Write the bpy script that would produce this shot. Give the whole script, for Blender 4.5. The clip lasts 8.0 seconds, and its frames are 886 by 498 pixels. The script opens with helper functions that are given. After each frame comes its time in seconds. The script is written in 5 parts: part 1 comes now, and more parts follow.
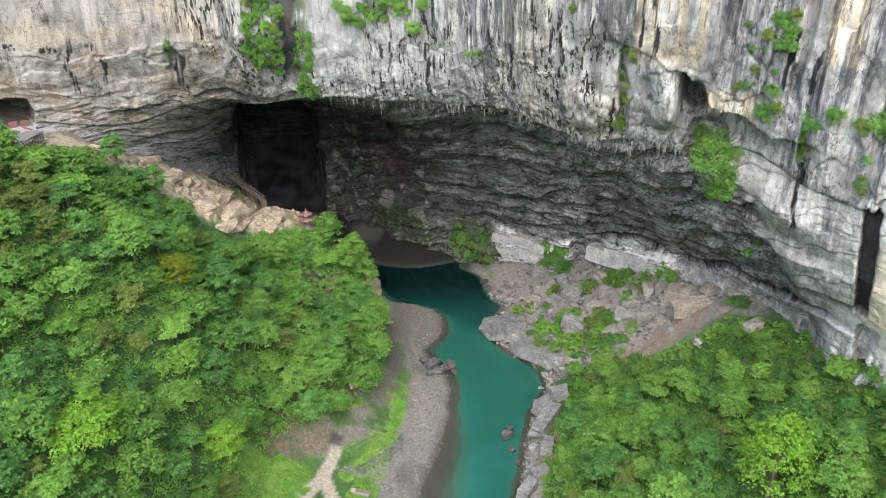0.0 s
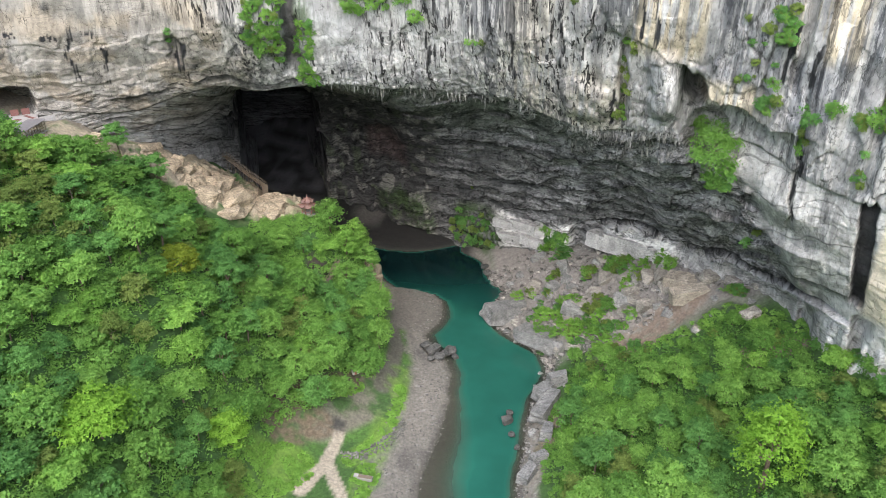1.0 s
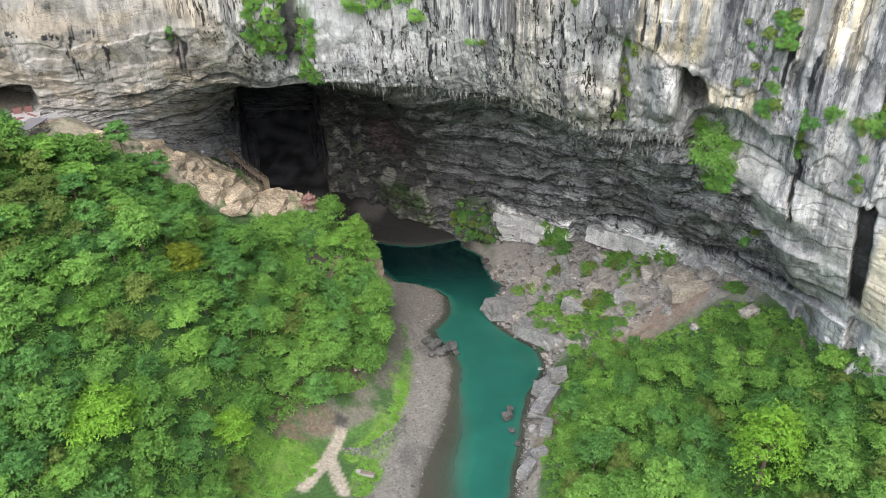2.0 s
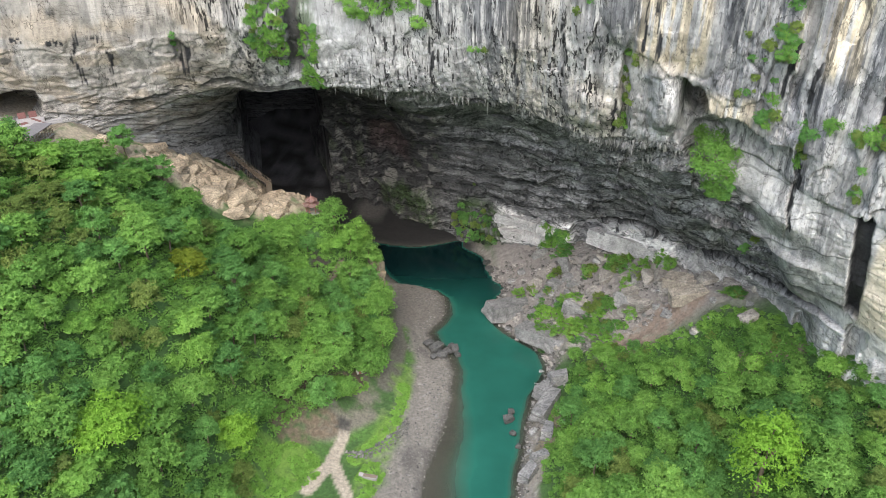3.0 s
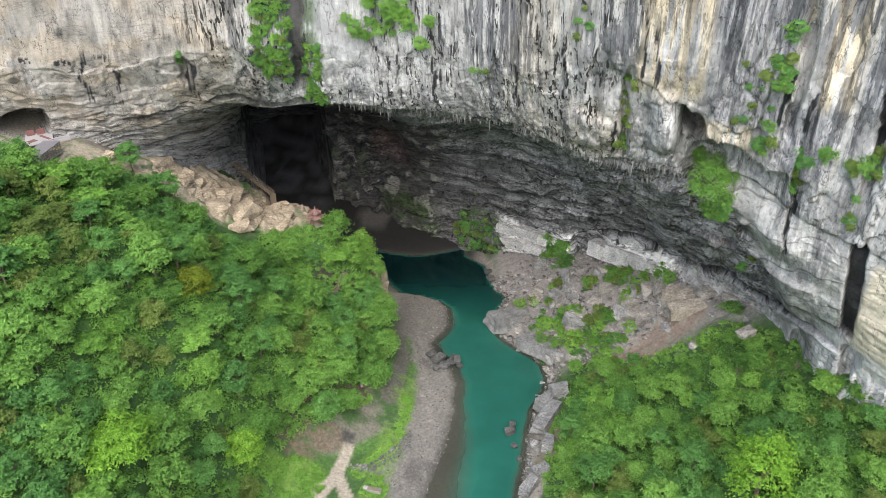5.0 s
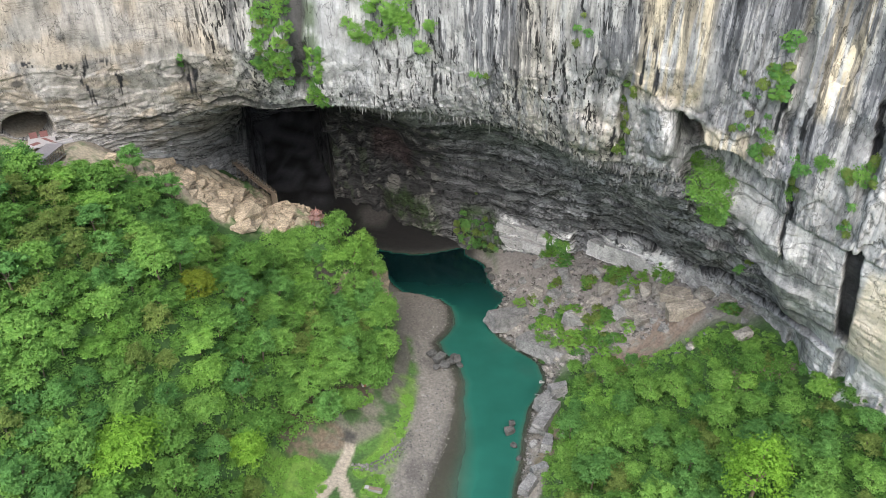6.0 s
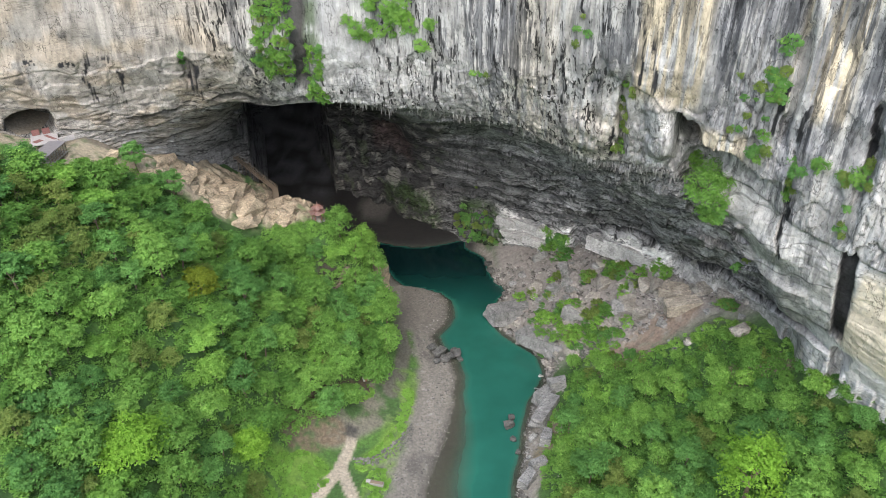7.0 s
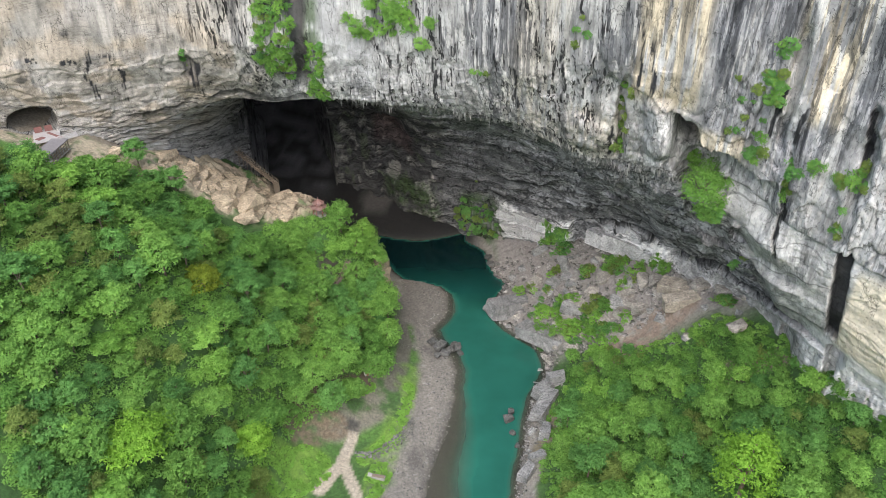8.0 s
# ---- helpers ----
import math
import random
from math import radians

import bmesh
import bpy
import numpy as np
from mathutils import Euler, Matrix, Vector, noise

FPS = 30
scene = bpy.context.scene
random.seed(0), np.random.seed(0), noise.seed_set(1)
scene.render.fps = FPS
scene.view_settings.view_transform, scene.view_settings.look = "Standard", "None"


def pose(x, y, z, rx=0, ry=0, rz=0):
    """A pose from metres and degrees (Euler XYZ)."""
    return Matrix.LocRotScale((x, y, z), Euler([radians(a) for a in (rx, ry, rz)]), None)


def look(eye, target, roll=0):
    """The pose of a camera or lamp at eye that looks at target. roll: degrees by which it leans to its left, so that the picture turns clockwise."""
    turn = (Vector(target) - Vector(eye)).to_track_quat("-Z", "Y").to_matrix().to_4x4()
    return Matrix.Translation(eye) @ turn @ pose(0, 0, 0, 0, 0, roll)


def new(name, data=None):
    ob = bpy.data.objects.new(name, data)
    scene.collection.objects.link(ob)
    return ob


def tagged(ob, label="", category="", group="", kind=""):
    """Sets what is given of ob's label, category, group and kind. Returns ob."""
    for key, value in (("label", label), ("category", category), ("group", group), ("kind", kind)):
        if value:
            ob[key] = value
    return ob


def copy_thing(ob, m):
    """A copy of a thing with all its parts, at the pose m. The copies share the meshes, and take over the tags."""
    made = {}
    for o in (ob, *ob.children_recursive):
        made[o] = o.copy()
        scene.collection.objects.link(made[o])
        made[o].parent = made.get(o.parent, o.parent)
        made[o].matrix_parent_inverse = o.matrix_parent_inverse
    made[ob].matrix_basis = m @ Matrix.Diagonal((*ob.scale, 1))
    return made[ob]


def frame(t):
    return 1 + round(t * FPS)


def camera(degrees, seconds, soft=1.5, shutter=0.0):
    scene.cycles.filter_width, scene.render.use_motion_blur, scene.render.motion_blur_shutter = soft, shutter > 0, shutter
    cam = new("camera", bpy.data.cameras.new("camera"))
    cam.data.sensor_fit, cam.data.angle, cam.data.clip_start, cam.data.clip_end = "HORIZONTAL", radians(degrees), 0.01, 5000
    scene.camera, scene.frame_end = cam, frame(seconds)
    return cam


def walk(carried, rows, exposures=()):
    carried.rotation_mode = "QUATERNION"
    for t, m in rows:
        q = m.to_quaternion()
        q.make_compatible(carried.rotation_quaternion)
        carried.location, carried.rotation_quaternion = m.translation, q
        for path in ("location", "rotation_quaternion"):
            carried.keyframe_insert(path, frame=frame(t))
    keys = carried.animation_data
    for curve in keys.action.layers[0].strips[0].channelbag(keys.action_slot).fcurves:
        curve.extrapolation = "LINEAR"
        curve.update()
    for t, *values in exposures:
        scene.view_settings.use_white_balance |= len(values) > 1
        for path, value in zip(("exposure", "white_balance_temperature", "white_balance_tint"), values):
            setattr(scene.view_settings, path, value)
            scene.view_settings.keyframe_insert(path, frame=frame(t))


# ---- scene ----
# Camera: a drone that climbs straight up in front of the cave mouth.
cam = camera(63.8, 8.0, soft=0.6)
METRES, EYE, TILT, LEAN, TURN = 26.0, 124.0, -25.3, 0.0, 0.0
ROWS = [
    (0.0, 0.0, 0.0, 0.0, 0.0, 0.0, -0.0),
    (0.5, -0.0035, -0.025, 0.0514, 0.0, -0.81, 0.0),
    (1.0, -0.0074, -0.0519, 0.1115, 0.01, -1.84, 0.02),
    (1.5, -0.0108, -0.074, 0.1647, 0.02, -2.45, 0.02),
    (3.0, -0.0285, -0.1444, 0.3427, 0.08, -3.44, -0.02),
    (3.5, -0.0349, -0.166, 0.3972, 0.1, -3.54, -0.02),
    (4.0, -0.0392, -0.1919, 0.4587, 0.14, -3.64, -0.01),
    (4.5, -0.0399, -0.2157, 0.5121, 0.17, -3.72, -0.01),
    (6.0, -0.038, -0.2975, 0.6865, 0.22, -4.62, 0.03),
    (6.5, -0.0372, -0.3222, 0.7389, 0.22, -5.13, 0.05),
    (7.0, -0.0367, -0.3504, 0.7995, 0.24, -5.73, 0.07),
    (7.5, -0.0366, -0.375, 0.8523, 0.25, -6.24, 0.09),
    (8.0, -0.0365, -0.4033, 0.9129, 0.26, -6.83, 0.11),
]
walk(cam, [(t, pose(0, 0, EYE, TILT, LEAN, TURN) @ pose(METRES * x, METRES * y, METRES * z, 90 + pitch, roll, yaw)) for t, x, y, z, yaw, pitch, roll in ROWS], ((0.0, 1.56), (4.0, 1.5), (8.0, 1.46)))

# Overcast daylight: a bright sky and a wide, weak sun.
SUN_UP, SUN_TURN = radians(45), radians(186)
world = bpy.data.worlds.new("world")
scene.world = world
world.use_nodes = True
wn = world.node_tree.nodes
sky = wn.new("ShaderNodeTexSky")
sky.sky_type, sky.sun_disc = "NISHITA", False
sky.sun_elevation, sky.sun_rotation = SUN_UP, SUN_TURN
sky.air_density, sky.dust_density, sky.ozone_density = 1.0, 2.5, 1.0
wn["Background"].inputs["Strength"].default_value = 0.15
world.node_tree.links.new(sky.outputs["Color"], wn["Background"].inputs["Color"])
sun = new("sun", bpy.data.lights.new("sun", "SUN"))
sun.data.energy, sun.data.angle, sun.data.color = 1.5, radians(80), (0.95, 0.985, 1.0)
sun.matrix_world = look((math.sin(SUN_TURN) * math.cos(SUN_UP) * 300, math.cos(SUN_TURN) * math.cos(SUN_UP) * 300, math.sin(SUN_UP) * 300), (0, 0, 0))
# ---- numeric tools ----
GRAD = np.random.RandomState(3).normal(size=(512, 3))
GRAD /= np.linalg.norm(GRAD, axis=1)[:, None]
PERM = np.random.RandomState(4).permutation(512)


def perlin(x, y, z):
    """Gradient noise in about -1 to 1, for arrays of any one shape."""
    x, y, z = np.broadcast_arrays(x, y, z)
    ix, iy, iz = (np.floor(a).astype(int) for a in (x, y, z))
    fx, fy, fz = x - ix, y - iy, z - iz
    wx, wy, wz = (f * f * f * (f * (6 * f - 15) + 10) for f in (fx, fy, fz))
    total = 0.0
    for dx in (0, 1):
        for dy in (0, 1):
            for dz in (0, 1):
                k = PERM[(PERM[(PERM[(ix + dx) & 511] + iy + dy) & 511] + iz + dz) & 511]
                g = GRAD[k]
                dot = g[..., 0] * (fx - dx) + g[..., 1] * (fy - dy) + g[..., 2] * (fz - dz)
                total = total + dot * (wx if dx else 1 - wx) * (wy if dy else 1 - wy) * (wz if dz else 1 - wz)
    return total * 1.6


def fbm(x, y, z, octaves=4, gain=0.5):
    total, amp = 0.0, 1.0
    for i in range(octaves):
        total = total + amp * perlin(x * 2.03 ** i + 17 * i, y * 2.03 ** i, z * 2.03 ** i)
        amp *= gain
    return total


def ridge(x, y, z, octaves=4):
    total, amp = 0.0, 1.0
    for i in range(octaves):
        total = total + amp * (1 - 2 * np.abs(perlin(x * 2.1 ** i + 31 * i, y * 2.1 ** i, z * 2.1 ** i)))
        amp *= 0.5
    return total


def cells(u, v, seed):
    """Broken facets: for each place its offset from the nearest scattered seed, three random numbers of that facet, and the gap to the next facet."""
    iu, iv = np.floor(u).astype(int), np.floor(v).astype(int)
    f1, f2 = np.full(u.shape, 9.0), np.full(u.shape, 9.0)
    du, dv, who = np.zeros(u.shape), np.zeros(u.shape), np.zeros(u.shape, int)
    for a in (-1, 0, 1):
        for b in (-1, 0, 1):
            k = PERM[(PERM[(iu + a + seed) & 511] + iv + b) & 511]
            x, y = u - (iu + a + 0.5 + 0.45 * GRAD[k, 0]), v - (iv + b + 0.5 + 0.45 * GRAD[k, 1])
            d = np.hypot(x, y)
            near = d < f1
            f2 = np.where(near, f1, np.minimum(f2, d))
            f1, du, dv, who = np.where(near, d, f1), np.where(near, x, du), np.where(near, y, dv), np.where(near, k, who)
    return du, dv, GRAD[(who * 7 + 3) & 511], f2 - f1


def facets(u, v, seed, tilt=0.9):
    """A surface of tilted flat pieces, about -1 to 1, and how close the nearest joint is (1 at a joint)."""
    du, dv, g, gap = cells(u, v, seed)
    return g[..., 2] + tilt * (du * g[..., 0] + dv * g[..., 1]) * 1.6, 1 - smooth(gap, 0.0, 0.12), g[..., 0]


def smooth(a, lo, hi):
    k = np.clip((a - lo) / (hi - lo), 0, 1)
    return k * k * (3 - 2 * k)


def bump1(a, centre, half, soft):
    """1 within half of centre, falling to 0 over soft."""
    return 1 - smooth(np.abs(a - centre), half, half + soft)


def mesh_from(name, verts, faces, smooth_shade=False):
    """A mesh out of arrays of vertices and of equal-sided faces."""
    verts, faces = np.asarray(verts, float), np.asarray(faces, int)
    me = bpy.data.meshes.new(name)
    me.vertices.add(len(verts))
    me.vertices.foreach_set("co", verts.ravel())
    sides = faces.shape[1]
    me.loops.add(faces.size)
    me.loops.foreach_set("vertex_index", faces.ravel().astype(np.int32))
    me.polygons.add(len(faces))
    me.polygons.foreach_set("loop_start", np.arange(0, faces.size, sides, dtype=np.int32))
    me.polygons.foreach_set("loop_total", np.full(len(faces), sides, dtype=np.int32))
    if smooth_shade:
        me.polygons.foreach_set("use_smooth", np.ones(len(faces), bool))
    me.update(calc_edges=True)
    return me


def paint(me, name, rgb):
    """Store a colour for each vertex under a name."""
    rgba = np.ones((len(rgb), 4), np.float32)
    rgba[:, :3] = np.clip(rgb, 0, 1)
    me.attributes.new(name, "FLOAT_COLOR", "POINT").data.foreach_set("color", rgba.ravel())


def value(me, name, a):
    me.attributes.new(name, "FLOAT", "POINT").data.foreach_set("value", np.asarray(a, np.float32).ravel())


def grid_faces(rows, cols):
    i = np.arange(rows * cols).reshape(rows, cols)
    return np.stack([i[:-1, :-1], i[:-1, 1:], i[1:, 1:], i[1:, :-1]], -1).reshape(-1, 4)


def blur1(a, sigma):
    """Soften a row of numbers."""
    n = int(3 * sigma) + 1
    k = np.exp(-0.5 * (np.arange(-n, n + 1) / sigma) ** 2)
    return np.convolve(np.pad(a, n, mode="edge"), k / k.sum(), mode="valid")


def part(name, me, material, parent, label=""):
    """Link a mesh (or a bmesh) as one part under a thing."""
    if isinstance(me, bmesh.types.BMesh):
        bm, me = me, bpy.data.meshes.new(name)
        bm.to_mesh(me)
        bm.free()
    ob = new(name, me)
    if material:
        me.materials.append(material)
    ob.parent = parent
    return tagged(ob, label)


def thing(name, label, category, at=None, group="", kind=""):
    ob = new(name)
    ob.empty_display_size = 0.5
    if at is not None:
        ob.matrix_world = at
    return tagged(ob, label, category, group, kind)


# ---- materials ----
def material(name):
    m = bpy.data.materials.new(name)
    m.use_nodes = True
    return m, m.node_tree.nodes, m.node_tree.links, m.node_tree.nodes["Principled BSDF"]


def noise_node(n, l, coord, scale, detail=6, rough=0.6, stretch=(1, 1, 1)):
    mp = n.new("ShaderNodeMapping")
    mp.inputs["Scale"].default_value = stretch
    l.new(coord, mp.inputs["Vector"])
    t = n.new("ShaderNodeTexNoise")
    t.inputs["Scale"].default_value, t.inputs["Detail"].default_value, t.inputs["Roughness"].default_value = scale, detail, rough
    l.new(mp.outputs["Vector"], t.inputs["Vector"])
    return t.outputs["Fac"]


def ramp(n, l, fac, stops):
    r = n.new("ShaderNodeValToRGB")
    el = r.color_ramp.elements
    while len(el) < len(stops):
        el.new(0.5)
    for e, (p, c) in zip(el, stops):
        e.position, e.color = p, (*c, 1) if isinstance(c, tuple) else (c, c, c, 1)
    l.new(fac, r.inputs["Fac"])
    return r.outputs["Color"]


def mix(n, l, a, b, fac, mode="MULTIPLY"):
    x = n.new("ShaderNodeMix")
    x.data_type, x.blend_type = "RGBA", mode
    for sock, val in ((x.inputs[6], a), (x.inputs[7], b), (x.inputs[0], fac)):
        if isinstance(val, (int, float)):
            sock.default_value = val
        elif isinstance(val, tuple):
            sock.default_value = (*val, 1)
        else:
            l.new(val, sock)
    return x.outputs[2]


def bump(n, l, height, bsdf, strength, distance):
    b = n.new("ShaderNodeBump")
    b.inputs["Strength"].default_value, b.inputs["Distance"].default_value = strength, distance
    l.new(height, b.inputs["Height"])
    l.new(b.outputs["Normal"], bsdf.inputs["Normal"])


def painted_rock(name, fine=1.2, relief=0.35, rough=0.9):
    """Weathered limestone: its stains come from the surface's own stain layer, grain, drip marks and pits from noise."""
    m, n, l, p = material(name)
    co = n.new("ShaderNodeNewGeometry").outputs["Position"]
    at = n.new("ShaderNodeAttribute")
    at.attribute_name = "tone"
    fl = n.new("ShaderNodeAttribute")
    fl.attribute_name = "drip"
    g1 = noise_node(n, l, co, fine, 9, 0.74, (1, 1, 2.6))
    g2 = noise_node(n, l, co, fine * 0.2, 6, 0.65, (1, 1, 0.5))
    g3 = noise_node(n, l, co, fine * 3.2, 5, 0.7, (1, 1, 1.6))
    thin = noise_node(n, l, co, fine * 1.7, 6, 0.72, (1, 1, 0.045))
    broad = noise_node(n, l, co, fine * 0.5, 6, 0.7, (1, 1, 0.03))
    base = mix(n, l, at.outputs["Color"], ramp(n, l, g2, [(0.4, 0.78), (0.6, 1.18)]), 1.0)
    rough_c = mix(n, l, base, ramp(n, l, g1, [(0.38, 0.42), (0.47, 0.9), (0.53, 1.05), (0.62, 1.35)]), 1.0)
    rough_c = mix(n, l, rough_c, ramp(n, l, g3, [(0.38, 0.55), (0.5, 1.0), (0.62, 1.3)]), 1.0)
    wet = mix(n, l, base, ramp(n, l, thin, [(0.385, 0.28), (0.41, 0.97), (0.58, 1.0), (0.61, 1.18)]), 1.0)
    wet = mix(n, l, wet, ramp(n, l, broad, [(0.395, 0.3), (0.41, 0.95), (0.565, 1.02), (0.58, 1.22)]), 1.0)
    # drip marks lie in patches; between them the bare rock shows its grain
    bare = mix(n, l, base, ramp(n, l, g1, [(0.385, 0.3), (0.425, 0.92), (0.56, 1.04), (0.62, 1.25)]), 1.0)
    where = noise_node(n, l, co, fine * 0.09, 4, 0.6, (1, 1, 0.6))
    wet = mix(n, l, bare, wet, ramp(n, l, where, [(0.46, 0.12), (0.54, 1.0)]), "MIX")
    wet = mix(n, l, wet, ramp(n, l, g3, [(0.36, 0.4), (0.44, 0.95), (0.54, 1.03), (0.62, 1.2)]), 1.0)
    c = mix(n, l, rough_c, wet, fl.outputs["Fac"], "MIX")
    l.new(c, p.inputs["Base Color"])
    p.inputs["Roughness"].default_value = rough
    p.inputs["Specular IOR Level"].default_value = 0.25
    bump(n, l, g1, p, 1.0, relief)
    return m


def cliff_rock(name):
    """Bare limestone: bands of grey water wash, black drip marks, bedding lines and joints, laid out along the rock's own beds."""
    m, n, l, p = material(name)
    co = n.new("ShaderNodeNewGeometry").outputs["Position"]

    def layer(key):
        a = n.new("ShaderNodeAttribute")
        a.attribute_name = key
        return a.outputs["Color" if key == "tone" else "Fac"]

    def times(a, b):
        x = n.new("ShaderNodeMath")
        x.operation, x.use_clamp = "MULTIPLY", True
        l.new(a, x.inputs[0])
        l.new(b, x.inputs[1])
        return x.outputs[0]

    def line(fac, half, deep, at=0.5):
        return ramp(n, l, fac, [(0.0, 1.0), (at - half, 1.0), (at, deep), (at + half, 1.0)])

    bedded = n.new("ShaderNodeCombineXYZ")
    l.new(layer("along"), bedded.inputs[0])
    l.new(layer("strat"), bedded.inputs[1])
    bv = bedded.outputs[0]
    wash, drip, hollow, bed = layer("wash"), layer("drip"), layer("crack"), layer("bed")
    grain = noise_node(n, l, co, 1.0, 10, 0.7, (1, 1, 1.3))
    pits = noise_node(n, l, co, 2.3, 5, 0.65, (1, 1, 0.55))
    large = noise_node(n, l, co, 0.13, 5, 0.6, (1, 1, 0.6))
    spots = noise_node(n, l, co, 0.2, 4, 0.6, (1, 1, 0.4))
    c = mix(n, l, layer("tone"), ramp(n, l, large, [(0.35, 0.84), (0.65, 1.14)]), 1.0)
    # grey wash and pale runs down the face
    band = noise_node(n, l, co, 0.30, 9, 0.62, (1, 1, 0.045))
    runs = noise_node(n, l, co, 0.85, 8, 0.66, (1, 1, 0.035))
    c = mix(n, l, c, (0.40, 0.41, 0.435), times(ramp(n, l, band, [(0.515, 0.0), (0.535, 0.95)]), wash))
    c = mix(n, l, c, (0.52, 0.53, 0.55), times(ramp(n, l, runs, [(0.53, 0.0), (0.55, 0.85)]), wash))
    c = mix(n, l, c, (1.16, 1.15, 1.13), times(ramp(n, l, runs, [(0.445, 1.0), (0.465, 0.0)]), wash))
    # bands of the beds
    layers_a = noise_node(n, l, bv, 1.0, 7, 0.68, (0.10, 0.55, 1))
    layers_b = noise_node(n, l, bv, 1.0, 4, 0.6, (0.05, 0.33, 1))
    layers_c = noise_node(n, l, bv, 1.0, 5, 0.62, (0.22, 1.5, 1))
    blocks = noise_node(n, l, bv, 1.0, 6, 0.62, (0.35, 0.5, 1))
    c = mix(n, l, c, ramp(n, l, layers_a, [(0.36, 0.55), (0.46, 0.9), (0.54, 1.06), (0.66, 1.4)]), hollow)
    c = mix(n, l, c, ramp(n, l, blocks, [(0.36, 0.5), (0.44, 0.95), (0.58, 1.05), (0.66, 1.45)]), hollow)
    c = mix(n, l, c, line(layers_b, 0.016, 0.10), bed)
    c = mix(n, l, c, line(layers_c, 0.022, 0.32), bed)
    c = mix(n, l, c, line(layers_a, 0.012, 0.25, 0.45), bed)
    # joints that cross the face
    joint = noise_node(n, l, co, 0.085, 6, 0.52, (1.3, 1.3, 0.8))
    joint_b = noise_node(n, l, co, 0.22, 5, 0.5, (1.5, 1.5, 0.55))
    broken = ramp(n, l, spots, [(0.46, 0.0), (0.52, 1.0)])
    c = mix(n, l, c, line(joint, 0.0045, 0.15), ramp(n, l, spots, [(0.42, 0.1), (0.5, 0.85)]))
    c = mix(n, l, c, line(joint_b, 0.008, 0.3), broken)
    # black drip marks: short dashes in patches, and a few long lines
    dash = noise_node(n, l, co, 1.15, 5, 0.6, (1, 1, 0.12))
    long = noise_node(n, l, co, 0.75, 5, 0.62, (1, 1, 0.022))
    where = ramp(n, l, noise_node(n, l, co, 0.12, 4, 0.6, (1, 1, 0.5)), [(0.44, 0.0), (0.54, 1.0)])
    c = mix(n, l, c, (0.10, 0.10, 0.105), times(times(ramp(n, l, dash, [(0.555, 0.0), (0.595, 1.0)]), where), drip))
    c = mix(n, l, c, (0.13, 0.13, 0.135), times(ramp(n, l, long, [(0.605, 0.0), (0.635, 1.0)]), drip))
    # grain and pits
    c = mix(n, l, c, ramp(n, l, grain, [(0.30, 0.72), (0.44, 0.95), (0.56, 1.04), (0.72, 1.2)]), 1.0)
    c = mix(n, l, c, ramp(n, l, pits, [(0.30, 0.25), (0.36, 0.95), (0.5, 1.0), (0.66, 1.1)]), 1.0)
    l.new(c, p.inputs["Base Color"])
    p.inputs["Roughness"].default_value, p.inputs["Specular IOR Level"].default_value = 0.9, 0.25
    rise = mix(n, l, mix(n, l, grain, pits, 0.25, "MIX"), layers_a, times(hollow, hollow), "MIX")
    bump(n, l, rise, p, 0.7, 0.4)
    return m


def plain(name, colour, rough=0.8, scale=3.0, spread=0.25, relief=0.02, metal=0.0):
    m, n, l, p = material(name)
    co = n.new("ShaderNodeTexCoord").outputs["Object"]
    g = noise_node(n, l, co, scale, 6, 0.65)
    c = mix(n, l, colour, ramp(n, l, g, [(0.25, 1 - spread), (0.75, 1 + spread)]), 1.0)
    l.new(c, p.inputs["Base Color"])
    p.inputs["Roughness"].default_value, p.inputs["Metallic"].default_value = rough, metal
    bump(n, l, g, p, 0.5, relief)
    return m


def leaf_material(name, dark, light, vary=1.0):
    """Leaves: hue and value vary from plant to plant and from leaf to leaf."""
    m, n, l, p = material(name)
    ob = n.new("ShaderNodeObjectInfo").outputs["Random"]
    isl = n.new("ShaderNodeNewGeometry").outputs["Random Per Island"]
    add = n.new("ShaderNodeMath")
    add.operation = "MULTIPLY_ADD"
    add.inputs[1].default_value = 0.45
    l.new(isl, add.inputs[0])
    sc = n.new("ShaderNodeMath")
    sc.operation = "MULTIPLY"
    sc.inputs[1].default_value = 0.55
    l.new(ob, sc.inputs[0])
    l.new(sc.outputs[0], add.inputs[2])
    c = ramp(n, l, add.outputs[0], [(0.05, dark), (0.95, light)])
    co = n.new("ShaderNodeTexCoord").outputs["Object"]
    big = noise_node(n, l, co, 0.5, 3, 0.5)
    c = mix(n, l, c, ramp(n, l, big, [(0.3, 0.75), (0.7, 1.2)]), 1.0)
    l.new(c, p.inputs["Base Color"])
    p.inputs["Roughness"].default_value = 0.7
    p.inputs["Specular IOR Level"].default_value = 0.12
    tr = n.new("ShaderNodeBsdfTranslucent")
    l.new(c, tr.inputs["Color"])
    ms = n.new("ShaderNodeMixShader")
    ms.inputs["Fac"].default_value = 0.42
    l.new(p.outputs[0], ms.inputs[1])
    l.new(tr.outputs[0], ms.inputs[2])
    l.new(ms.outputs[0], n["Material Output"].inputs["Surface"])
    return m


